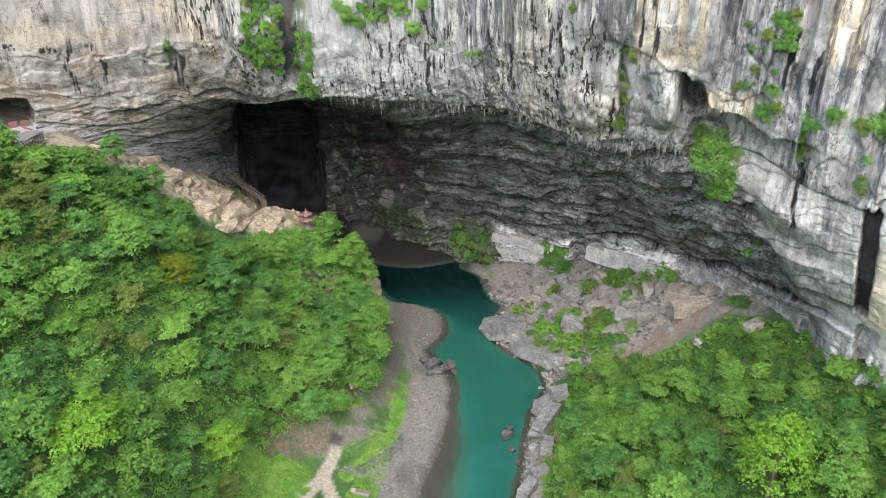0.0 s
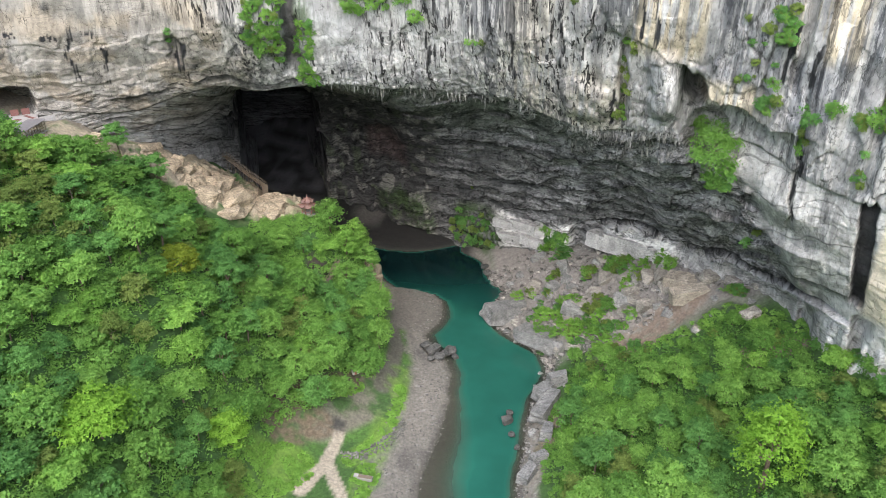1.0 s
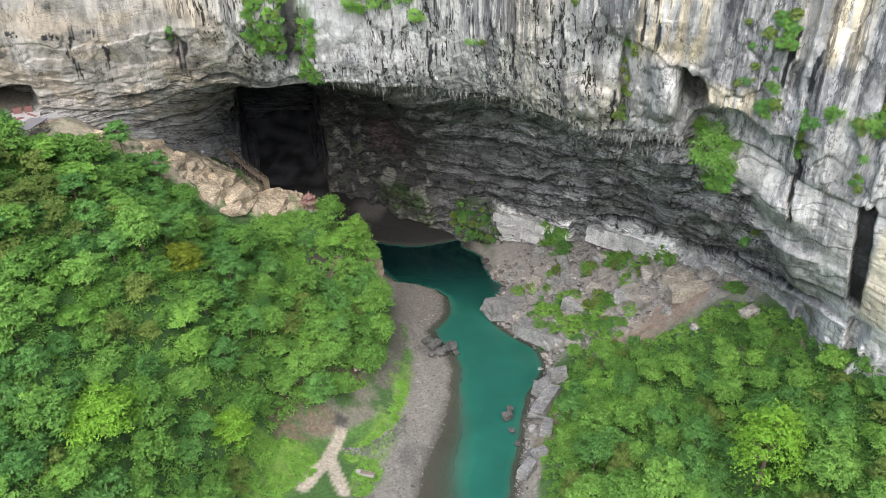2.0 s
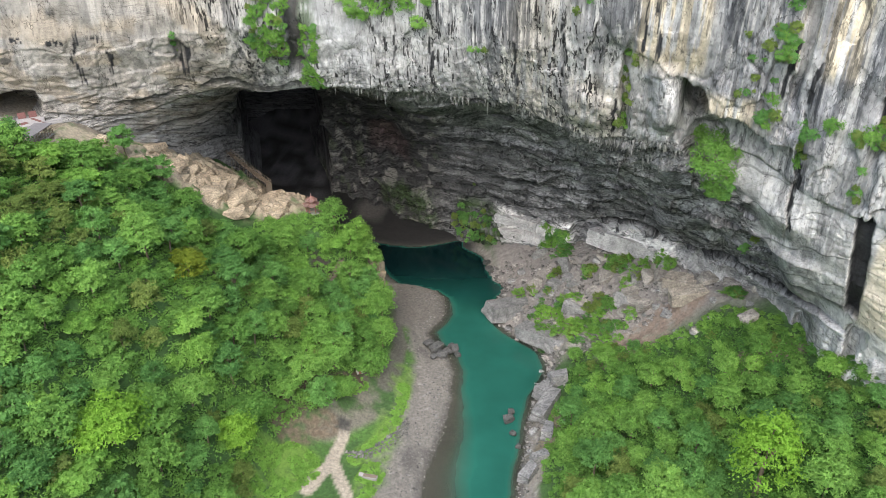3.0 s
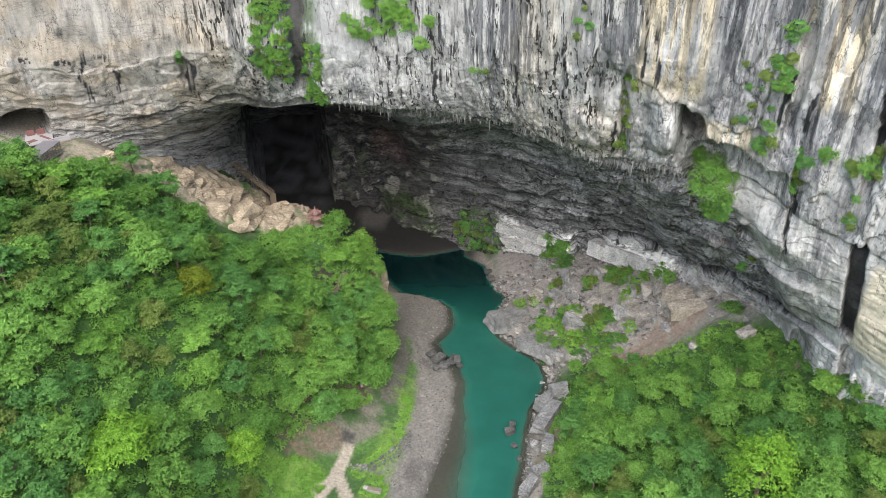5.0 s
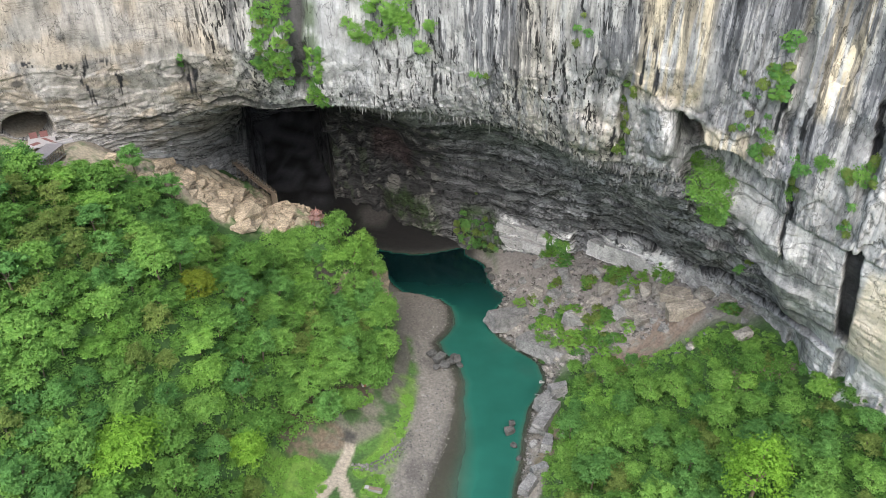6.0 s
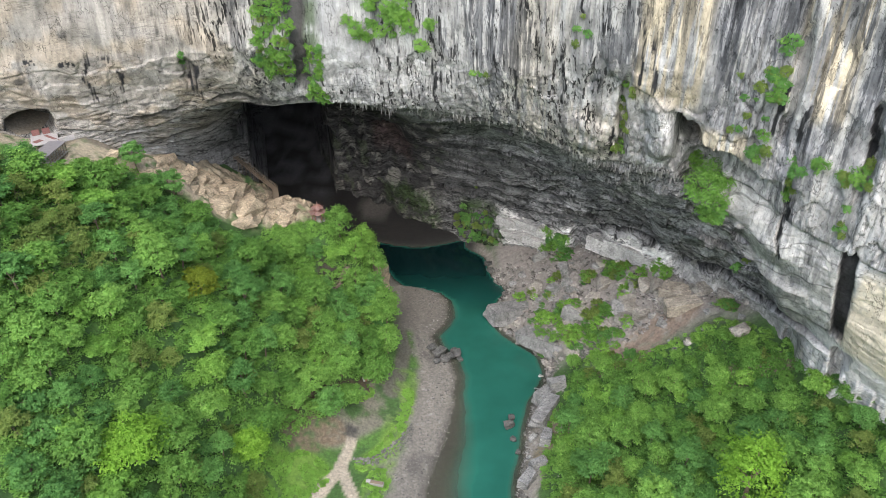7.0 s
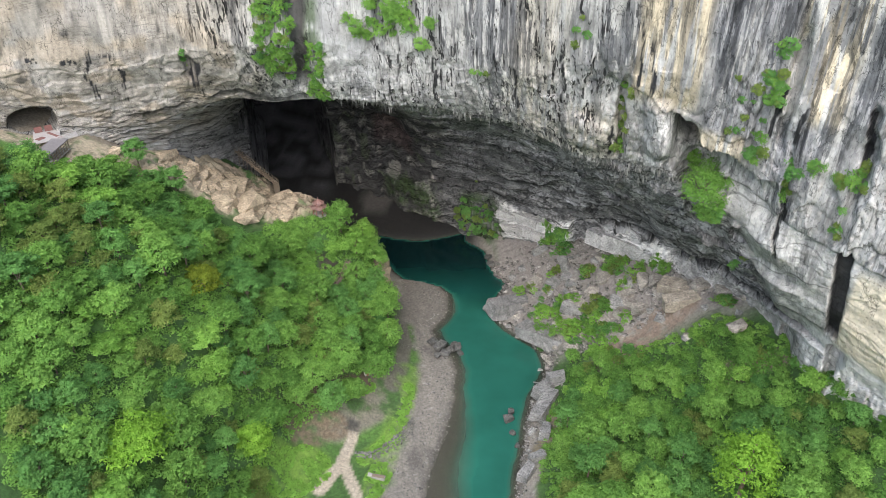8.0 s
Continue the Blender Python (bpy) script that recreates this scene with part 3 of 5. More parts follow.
# dark stripes along the grooves of the fluted wall
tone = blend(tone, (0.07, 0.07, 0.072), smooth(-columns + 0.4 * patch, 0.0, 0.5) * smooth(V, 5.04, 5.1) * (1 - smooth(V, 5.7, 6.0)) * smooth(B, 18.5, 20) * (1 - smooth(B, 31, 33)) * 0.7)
tone = blend(tone, (0.66, 0.58, 0.45), smooth(B, 34.2, 34.7) * bump1(Z, 62, 11, 4) * 0.85)
tone = blend(tone, (0.64, 0.63, 0.61), smooth(B, 31.5, 33) * bump1(Z, 44, 8, 3) * 0.85)
tone = blend(tone, (0.70, 0.69, 0.66), band * smooth(beds, -1.1, -0.2))
tone = blend(tone, (0.025, 0.025, 0.027), slot * 0.95)
tone = blend(tone, (0.06, 0.058, 0.056), gully * 0.95)
# first three marks paint the shade inside small slit pits
for sb, sz, wide, high in ((-28.3, 93, 0.5, 0.7), (-26.0, 92.6, 0.5, 0.7), (-30.8, 93.4, 0.4, 0.5), (-27.2, 88, 0.14, 8), (-25.2, 84, 0.14, 6), (-4.0, 92, 0.12, 7), (-1.4, 89, 0.12, 8), (2.4, 96, 0.14, 7), (5.2, 92, 0.14, 6), (9.2, 98, 0.14, 8), (-20.3, 86, 0.28, 5), (13.6, 84, 0.16, 6), (16.1, 104, 0.13, 7), (27.8, 76, 0.16, 9), (32.2, 97, 0.2, 9), (27.5, 99, 0.2, 5), (15.0, 107, 0.13, 8), (25.6, 101, 0.18, 6)):
    tone = blend(tone, (0.03, 0.03, 0.032), bump1(Bw + (Z - sz) * 0.01, sb + 0.12 * streak2, wide * 0.85, wide * 0.2) * bump1(Zw + 1.5 * streak2, sz, high * 0.8, high * 0.15) * smooth(streak2, -0.8, -0.2))
moss_gap = 1 - gully
moss = np.clip(1.3 * mound, 0, 0.9) * smooth(blocks, -0.6, 0.1) + bump1(B, 3.2, 1.6, 0.9) * bump1(Z, 9, 6, 4) + bump1(B, -12.6, 1.9, 0.8) * smooth(Z, 82, 88) * 0.8
tone = blend(tone, (0.045, 0.075, 0.025), moss * moss_gap * smooth(patch + 0.5 * fine, -0.4, 0.3))

cliff_me = mesh_from("cliff", P.reshape(-1, 3), grid_faces(*R.shape)[:, ::-1])
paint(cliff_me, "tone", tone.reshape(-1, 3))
value(cliff_me, "crack", hollow)
calm = (1 - 0.8 * smooth(B, 33.9, 34.6) * (1 - smooth(Z, 74, 80))) * (1 - 0.75 * bump1(B, -8.6, 2.0, 0.8) * smooth(Z, 84, 90)) * (1 - np.clip(gully, 0, 1))
value(cliff_me, "wash", np.clip(pale * (upper * (0.3 + 0.7 * smooth(B, -22, -15)) + 0.45 * low_right) * calm * (0.35 + 0.65 * zone), 0, 1))
value(cliff_me, "drip", np.clip(pale * calm * (1 - 0.8 * bump1(B, -16, 5, 2) * smooth(V, 1.6, 1.75)) * (upper * (0.12 + 0.88 * smooth(B, -23, -18)) * (1 - 0.45 * smooth(B, 13, 16)) + 0.35 * low_right) + 0.5 * hollow * smooth(patch, -0.2, 0.3), 0, 1))
value(cliff_me, "bed", np.clip(0.9 * hollow + 0.2 * low_right + 0.4 * left_face * smooth(patch, -0.3, 0.4) + 0.35 * grooved + 0.7 * left * smooth(V, 1.45, 1.75) + 0.4 * smooth(V, 4.8, 5.0), 0, 1))
value(cliff_me, "along", U)
value(cliff_me, "strat", warp)
cliff_me.materials.append(ROCK)
cliff = tagged(new("cliff", cliff_me), "streaked pale limestone cliff overhanging a vast dark cave mouth", "cliff", kind="structure")


def cliff_at(b, z, lo=0.0, hi=7.0):
    """The place on the cliff at a bearing and height, between two levels of the loft."""
    j = int(np.abs(bearing - b).argmin())
    rows = np.where((level >= lo) & (level <= hi))[0]
    return P[rows[np.abs(P[rows, j, 2] - z).argmin()], j]


# stalactites along the lip
rng = np.random.RandomState(5)
vs, fs = [], []
hubs = rng.uniform(-10.5, 8.5, 26)
lip_row = int(np.abs(level - 2.04).argmin())
for i in range(950):
    b = rng.choice(hubs) + rng.normal(0, 0.45) if i < 430 else rng.uniform(9, 19.5) if i < 700 else rng.normal(15.5, 2.6)
    c = P[lip_row + (rng.randint(-4, 16) if i < 700 else rng.randint(12, 68)), int(np.abs(bearing - b).argmin())] + rng.normal(scale=0.15, size=3)
    long, wide = (rng.gamma(1.8, 0.4) + 0.3) * (0.85 if i < 430 else 0.6), rng.uniform(0.14, 0.3)
    t = np.linspace(0, 2 * np.pi, 6, endpoint=False) + rng.uniform(0, 6)
    rings = [np.stack([np.cos(t) * wide * q, np.sin(t) * wide * q, np.full(6, 0.5 - (long + 0.5) * h)], 1) + c + rng.normal(scale=0.05, size=3) for q, h in ((1.3, 0), (0.9, 0.35), (0.55, 0.7), (0.12, 1))]
    n0 = len(vs) * 24
    vs.append(np.concatenate(rings))
    k6 = np.arange(6)
    for r in range(3):
        fs.append(np.stack([n0 + 6 * r + k6, n0 + 6 * r + (k6 + 1) % 6, n0 + 6 * r + 6 + (k6 + 1) % 6, n0 + 6 * r + 6 + k6], 1))
st_me = mesh_from("stalactites", np.concatenate(vs), np.concatenate(fs)[:, ::-1], True)
paint(st_me, "tone", np.repeat(rng.uniform(0.12, 0.32, (950, 1)) * np.array([[1, 0.97, 0.92]]), 24, 0))
value(st_me, "drip", np.full(950 * 24, 0.3))
st_me.materials.append(ROCK)
tagged(new("stalactites", st_me), "fringe of grey stalactites hanging from the cave lip", "stalactites", kind="stuff")
# ---- the ground: one sheet through cross-sections of the gorge, each (x, height) at one distance y ----
SECTIONS = {
    -40: [(-600, 160), (-140, 60), (-80, 40), (-45, 18), (-30, 3), (-12, 1), (-4, -1), (4, -2), (14, -2), (18, .5), (30, 8), (60, 30), (90, 45), (140, 60), (600, 160)],
    60: [(-600, 160), (-140, 66), (-90, 50), (-65, 34), (-48, 18), (-36, 4), (-20, 2), (-10, 1), (-5, -.4), (2, -2), (13, -2), (17, .4), (24, 4), (40, 16), (60, 33), (80, 46), (140, 64), (600, 160)],
    90: [(-600, 160), (-140, 75), (-100, 58), (-74, 40), (-64, 34), (-52, 18), (-44, 7), (-34, 3), (-20, 2), (-12, .9), (-7, -.3), (1, -2), (14, -2), (18, .5), (24, 4), (40, 14), (56, 24), (71, 37), (100, 50), (140, 60), (600, 160)],
    110: [(-600, 165), (-140, 82), (-100, 64), (-77, 49), (-66, 39), (-57, 27), (-51, 18), (-43, 8), (-36, 4), (-30, 3), (-20, 2.3), (-14, 1.2), (-9, -.3), (0, -2), (14, -2), (18.5, .5), (25, 4), (32, 10), (43, 15), (57, 21), (70, 31), (84, 40), (140, 55), (600, 160)],
    130: [(-600, 170), (-140, 90), (-105, 74), (-86, 63), (-73, 51), (-62, 42), (-54, 33), (-46, 20), (-40, 10), (-34, 5.5), (-28, 3.8), (-20, 2.2), (-13, 1.1), (-8, -.3), (-1, -2), (14, -2), (19, .3), (26, 3), (34, 5.5), (44, 11), (54, 16), (67, 27), (76, 33), (86, 38), (140, 55), (600, 160)],
    150: [(-600, 170), (-140, 90), (-110, 75), (-95, 67), (-76, 57), (-62, 45), (-52, 34), (-42, 23), (-33, 13), (-26, 7), (-20, 4.5), (-14.6, 2.7), (-9, 1.2), (-5, -.3), (2, -2), (18, -2), (24, .2), (30, 4), (38, 7.5), (46, 12), (54, 15), (63, 22), (72, 31), (80, 35), (90, 39), (140, 55)],
    170: [(-600, 170), (-140, 84), (-118, 71), (-110, 69), (-100, 66), (-88, 57), (-76, 46), (-60, 34), (-45, 23), (-34, 17), (-26, 12), (-18, 7), (-13, 3), (-8, 1), (-4, 0), (2, -2), (22, -2), (28, 0), (32, 3), (37, 8), (46, 13), (56, 19), (62, 24), (68, 29), (75, 32), (90, 36), (140, 50)],
    190: [(-140, 82), (-118, 71.5), (-104, 70.5), (-94, 62), (-85, 56), (-76, 47), (-64, 35), (-52, 24), (-45, 18), (-35, 14), (-26, 11), (-20, 8), (-16, 3), (-11, 1.2), (-3, .5), (1, -.6), (8, -2), (15, -2), (20, 0), (25, 3), (33, 8), (41, 13), (48, 17), (56, 22), (63, 27), (70, 30), (90, 34)],
    205: [(-140, 80), (-108, 70), (-95, 61), (-85, 53), (-78, 46), (-70, 41), (-62, 36), (-52, 32.5), (-44, 33), (-40, 31), (-36, 27), (-30, 20), (-26, 14), (-22.5, 4), (-18, 1), (-6, .7), (0, -.4), (4, -2), (12, -2), (16, 0), (22, 3), (28, 4.5), (37, 10), (48, 17), (58, 22), (70, 28), (90, 30)],
    220: [(-140, 70), (-108, 60), (-90, 50), (-80, 43), (-70, 36), (-62, 31), (-52, 32), (-44, 30), (-38, 22), (-32, 12), (-27, 4), (-23.5, .5), (-18, -2), (14, -2), (19, .5), (26, 5), (33, 9), (41, 13), (50, 17), (70, 22), (90, 26)],
    240: [(-140, 50), (-100, 45), (-85, 40), (-75, 34), (-66, 27), (-58, 18), (-48, 8), (-40, 3), (-32, 1), (-24, -.2), (-15, -2), (5, -2), (12, -.5), (17, 3), (25, 7), (33, 9), (50, 12), (90, 15)],
    256: [(-140, 40), (-90, 28), (-75, 18), (-60, 8), (-45, 3), (-30, 1.2), (-12, .5), (-2, .3), (10, 2), (90, 5)],
    300: [(-140, 20), (-60, 4), (-30, 2.5), (0, 3), (90, 6)],
}


GX = np.linspace(-620, 620, 1241)
SY = np.array(sorted(SECTIONS), float)
SZ = np.array([np.interp(GX, [p[0] for p in SECTIONS[s]], [p[1] for p in SECTIONS[s]]) for s in sorted(SECTIONS)])
SZ = np.maximum(SZ, 0.7)
# the river's banks: (y, x) of the left and of the right shore
SHORE_L = [(-60, -7), (100, -8), (126, -5.8), (141.6, -1.3), (155, 1.2), (168, 2.1), (177, 0.2), (183, -4), (188, -5.7), (193, -3), (198, -0.7), (209, -0.4), (213, -3), (216, -8), (218, -17), (225, -21.6), (238, -27.5), (251, -30)]
SHORE_R = [(-60, 16), (100, 14), (126, 17.4), (137.5, 20.6), (146, 21.8), (155, 24), (165, 29), (170, 30.5), (177.5, 29.8), (183, 24.5), (188, 19.7), (196, 15.4), (202, 16), (209, 18.4), (214.6, 21), (220, 18), (227, 15.2), (238, 14), (245, 7)]


def shore_gap(x, y):
    """Metres from the water's edge: more than 0 on land, and whether the left bank is the nearer."""
    w = 0.5 * perlin(x * 0.25, y * 0.25, 7.7) + 0.25 * perlin(x * 0.8, y * 0.8, 1.7)
    dl = np.interp(y, *np.array(SHORE_L).T) - x + w
    dr = x - np.interp(y, *np.array(SHORE_R).T) + w
    db = y - 249 - 3 * np.sin(x * 0.12) + w
    return np.maximum(np.maximum(dl, dr), db), dl > dr


def ground_height(x, y):
    """Height of the bare ground at arrays x, y."""
    ys, lines = SY, SZ
    yc = np.clip(y, ys[0], ys[-1])
    i = np.clip(np.searchsorted(ys, yc, "right") - 1, 0, len(ys) - 2)
    f = (yc - ys[i]) / (ys[i + 1] - ys[i])
    f = f * f * (3 - 2 * f) * 0.5 + f * 0.5
    gx = np.clip((x - GX[0]) / (GX[1] - GX[0]), 0, len(GX) - 1.001)
    j = gx.astype(int)
    g = gx - j
    z = (1 - f) * ((1 - g) * lines[i, j] + g * lines[i, j + 1]) + f * ((1 - g) * lines[i + 1, j] + g * lines[i + 1, j + 1])
    gap, on_left = shore_gap(x, y)
    # inside the cave: narrow shelf and deepened bed, darkening the water as shade
    shelf = np.where(on_left, np.interp(y, [120, 145, 160], [17.0, 10.0, 5.5]), 3.5) * (1 - 0.75 * smooth(y, 203, 216))
    bed = -(2.3 + 3.4 * smooth(y, 194, 240)) * smooth(-gap / shelf, 0.0, 1.0) - 0.06
    z = np.where(gap > 0, z * smooth(gap, -0.3, 4.0) + 0.03 + 0.06 * np.minimum(gap, 3), bed)
    high = smooth(z, 2.5, 10)
    z = z + high * (1.6 * fbm(x * 0.05, y * 0.05, 2.0, 3)) + 0.22 * smooth(z, -.5, 2.0) * fbm(x * 0.3, y * 0.3, 3.0, 4)
    return z


gx = np.concatenate([np.linspace(-2500, -150, 24, endpoint=False), np.linspace(-150, 110, 371, endpoint=False), np.linspace(110, 2500, 24)])
gy = np.concatenate([np.linspace(-2500, 60, 40, endpoint=False), np.linspace(60, 262, 289, endpoint=False), np.linspace(262, 420, 20, endpoint=False), np.linspace(420, 2500, 10)])
X, Y = np.meshgrid(gx, gy)
H = ground_height(X, Y)
# unseen hills added all round to keep low sky light out of the cave
far = smooth(np.hypot(X, Y - 120), 230, 520)
H = H * (1 - far) + far * (190 + 25 * fbm(X * 0.003, Y * 0.003, 1.0, 3))
# what the ground is made of, with the cave's shade painted into its floor
g_patch = fbm(X * 0.09, Y * 0.09, 5.0, 4)
g_fine = fbm(X * 0.5, Y * 0.5, 6.0, 4)
is_left = 1 - smooth(X, 2, 6)
gravel = 1 - smooth(H + 0.7 * g_patch, 1.6, 2.6)
sand = bump1(X, -9, 7, 3) * bump1(Y, 202, 12, 4)
def near_line(line, wide, soft):
    """1 along a line of (x, y), falling off beside it."""
    best = np.full(X.shape, 1e9)
    for (ax, ay), (bx, by) in zip(line[:-1], line[1:]):
        t = np.clip(((X - ax) * (bx - ax) + (Y - ay) * (by - ay)) / ((bx - ax) ** 2 + (by - ay) ** 2), 0, 1)
        best = np.minimum(best, np.hypot(X - ax - t * (bx - ax), Y - ay - t * (by - ay)))
    return 1 - smooth(best + 0.5 * g_patch, wide, wide + soft)


dirt_left = near_line([(-32, 139), (-27, 143), (-22, 148), (-17, 157)], 4.5, 2.5)
track = near_line([(-17, 157), (-15, 166), (-14, 177), (-16, 188)], 1.6, 1.2)
meadow = near_line([(-42, 116), (-40, 122), (-36, 125)], 4.5, 3) + near_line([(-23, 130), (-15.5, 139), (-12.8, 150), (-12, 158)], 1.5, 1.3) + 0.7 * near_line([(-20, 121), (-18, 127), (-12, 165)], 2.0, 2)
brown = near_line([(-42, 136), (-37, 141), (-33, 146), (-25, 155)], 1.8, 2)
road = near_line([(-33, 119), (-28.5, 127.5), (-25.8, 138)], 1.3, 0.5) + near_line([(-23.5, 119), (-26.5, 125), (-28.5, 129)], 1.2, 0.5)
talus = smooth(X, 14, 20) * smooth(Y + 0.35 * (X - 30) + 3 * g_patch, 164, 176)
spur = np.clip(near_line([(-88, 193), (-78, 200), (-70, 212), (-62, 222), (-54, 220), (-46, 213)], 4.0, 4.0) + near_line([(-76, 197), (-66, 202), (-58, 208), (-50, 211)], 4.5, 2.5) + near_line([(-82, 208), (-74, 214), (-66, 220)], 7.0, 3.0) + near_line([(-86, 216), (-78, 226), (-66, 231)], 7.0, 3.0), 0, 1)
spur = spur * (1 - 0.8 * smooth(X, -52, -46) * (1 - smooth(Y, 208, 212)))
ground_tone = np.empty((*X.shape, 3))
ground_tone[:] = (0.04, 0.09, 0.02)
ground_tone = blend(ground_tone, (0.07, 0.15, 0.025), smooth(g_patch, 0.0, 0.5) * 0.7)
ground_tone = blend(ground_tone, (0.17, 0.155, 0.135), gravel)
bars = fbm(X * 0.10 + Y * 0.03, Y * 0.035, 14.0, 4)
ground_tone = blend(ground_tone, (0.215, 0.195, 0.168), gravel * smooth(bars, 0.0, 0.45) * 0.8)
ground_tone = blend(ground_tone, (0.075, 0.07, 0.063), gravel * smooth(-bars, 0.1, 0.5) * 0.7)
ground_tone = blend(ground_tone, (0.30, 0.29, 0.27), gravel * smooth(g_fine + 0.4 * bars, 0.55, 0.8) * 0.7)
ground_tone = blend(ground_tone, (0.15, 0.137, 0.105), dirt_left * smooth(g_patch + 0.3 * g_fine, -0.7, 0.0))
ground_tone = blend(ground_tone, (0.085, 0.06, 0.042), brown * smooth(g_fine, -0.6, 0.2))
ground_tone = blend(ground_tone, (0.10, 0.095, 0.075), track)
ground_tone = blend(ground_tone, (0.12, 0.215, 0.032), np.clip(meadow, 0, 1) * smooth(g_patch + 0.5 * g_fine, -0.7, 0.1))
ground_tone = blend(ground_tone, (0.13, 0.098, 0.066), near_line([(-40, 132), (-35, 134.5), (-30, 138)], 2.2, 1.5) * smooth(g_fine, -0.7, 0.2))
ground_tone = blend(ground_tone, (0.32, 0.275, 0.215), np.clip(road, 0, 1))
ground_tone = blend(ground_tone, (0.135, 0.122, 0.106), sand * smooth(H, 0, 0.4))
ground_tone = blend(ground_tone, (0.22, 0.2, 0.182), talus * smooth(H, 0.2, 1))
ground_tone = blend(ground_tone, (0.185, 0.142, 0.112), np.clip(near_line([(47, 159), (56, 162), (66, 165)], 3.5, 3) + near_line([(69, 135), (80, 133)], 2.0, 2), 0, 1) * smooth(g_fine, -0.8, 0.1))
ground_tone = blend(ground_tone, (0.33, 0.27, 0.195), np.clip(spur, 0, 1) * smooth(g_patch + 0.5 * g_fine, -0.7, 0.0))
ground_tone = blend(ground_tone, (0.30, 0.255, 0.185), np.clip(near_line([(-130, 186), (-112, 186), (-102, 176), (-90, 194), (-84, 206), (-80, 222)], 6.5, 2.0), 0, 1) * smooth(g_fine, -0.9, 0.0))
ground_tone = blend(ground_tone, (0.2, 0.17, 0.13), near_line([(-132, 192), (-104, 198)], 8.0, 2.0))
ground_tone = blend(ground_tone, (0.03, 0.03, 0.03), bump1(X, -26.5, 1.0, 1.2) * bump1(Y, 139.5, 1.2, 1.2) * 0.8)
ground_tone = blend(ground_tone, (0.16, 0.135, 0.09), near_line([(24, 134), (28.5, 141), (29, 147)], 1.5, 1.5))
# dark soil patch that also paints the shade of a pit
ground_tone = blend(ground_tone, (0.035, 0.03, 0.022), bump1(X, -39.5, 2.5, 1.5) * bump1(Y, 194.5, 2.5, 1.5))
# cave floor: dark wet sand, with the cave's shade painted in
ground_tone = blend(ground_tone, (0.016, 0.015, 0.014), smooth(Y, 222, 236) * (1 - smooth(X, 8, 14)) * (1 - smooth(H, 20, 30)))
# tunnel floor: dim grey, the tunnel's shade put into its colour
ground_tone = blend(ground_tone, (0.10, 0.10, 0.107), smooth(Y, 262, 290) * (1 - smooth(X, -58, -48)) * smooth(g_patch, -0.4, 0.4))
ground_tone = blend(ground_tone, (0.15, 0.14, 0.128), smooth(1 - ((X + 33) / 9) ** 2 - ((Y - 276) / 13) ** 2 + 0.5 * g_patch, 0.0, 0.8) * smooth(H, 0.3, 1.5) * 0.7)
ground_tone = blend(ground_tone, (0.05, 0.047, 0.038), 1 - smooth(H, -0.2, 0.6))
gz = H + np.clip(spur, 0, 1) * (1.3 * ridge(X * 0.2, Y * 0.2, 4.0, 4) + 0.8 * facets(X / 2.2, Y / 2.2, 5)[0]) + talus * smooth(H, 0, 2) * 0.55 * ridge(X * 0.25, Y * 0.25, 8.0, 4)


def ground_material():
    m, n, l, p = material("river_ground")
    co = n.new("ShaderNodeTexCoord").outputs["Object"]
    at = n.new("ShaderNodeAttribute")
    at.attribute_name = "tone"
    v = n.new("ShaderNodeTexVoronoi")
    v.inputs["Scale"].default_value = 1.6
    l.new(co, v.inputs["Vector"])
    g = noise_node(n, l, co, 1.3, 8, 0.75)
    c = mix(n, l, at.outputs["Color"], ramp(n, l, g, [(0.3, 0.55), (0.7, 1.4)]), 1.0)
    c = mix(n, l, c, ramp(n, l, v.outputs["Color"], [(0.1, 0.75), (0.9, 1.2)]), 0.5)
    l.new(c, p.inputs["Base Color"])
    p.inputs["Roughness"].default_value = 0.95
    bump(n, l, g, p, 0.8, 0.25)
    return m


ground_me = mesh_from("ground", np.stack([X, Y, gz], -1).reshape(-1, 3), grid_faces(*X.shape), True)
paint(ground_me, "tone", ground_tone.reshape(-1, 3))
ground_me.materials.append(ground_material())
ground = tagged(new("ground", ground_me), "gorge floor of gravel, soil and green undergrowth", "ground", kind="structure")


# ---- the river ----
def water_material():
    m, n, l, p = material("turquoise_water")
    co = n.new("ShaderNodeTexCoord").outputs["Object"]
    at = n.new("ShaderNodeAttribute")
    at.attribute_name = "deep"
    # stops past 0.36 put the overhang's shade into the cave pool's colour
    col = ramp(n, l, at.outputs["Fac"], [(0.0, (0.09, 0.085, 0.06)), (0.13, (0.06, 0.08, 0.058)), (0.25, (0.032, 0.095, 0.068)), (0.36, (0.018, 0.105, 0.077)), (0.55, (0.008, 0.052, 0.042)), (0.9, (0.003, 0.014, 0.015))])
    big = noise_node(n, l, co, 0.06, 3, 0.5)
    col = mix(n, l, col, ramp(n, l, big, [(0.3, 0.8), (0.7, 1.15)]), 1.0)
    l.new(col, p.inputs["Base Color"])
    p.inputs["Roughness"].default_value = 0.12
    p.inputs["IOR"].default_value = 1.33
    rip = noise_node(n, l, co, 1.2, 4, 0.6)
    bump(n, l, rip, p, 0.12, 0.05)
    tr = n.new("ShaderNodeBsdfTransparent")
    ms = n.new("ShaderNodeMixShader")
    l.new(ramp(n, l, at.outputs["Fac"], [(0.0, 0.3), (0.25, 1.0)]), ms.inputs["Fac"])
    l.new(tr.outputs[0], ms.inputs[1])
    l.new(p.outputs[0], ms.inputs[2])
    l.new(ms.outputs[0], n["Material Output"].inputs["Surface"])
    return m


wx, wy = np.linspace(-40, 44, 85), np.linspace(20, 262, 165)
WX, WY = np.meshgrid(wx, wy)
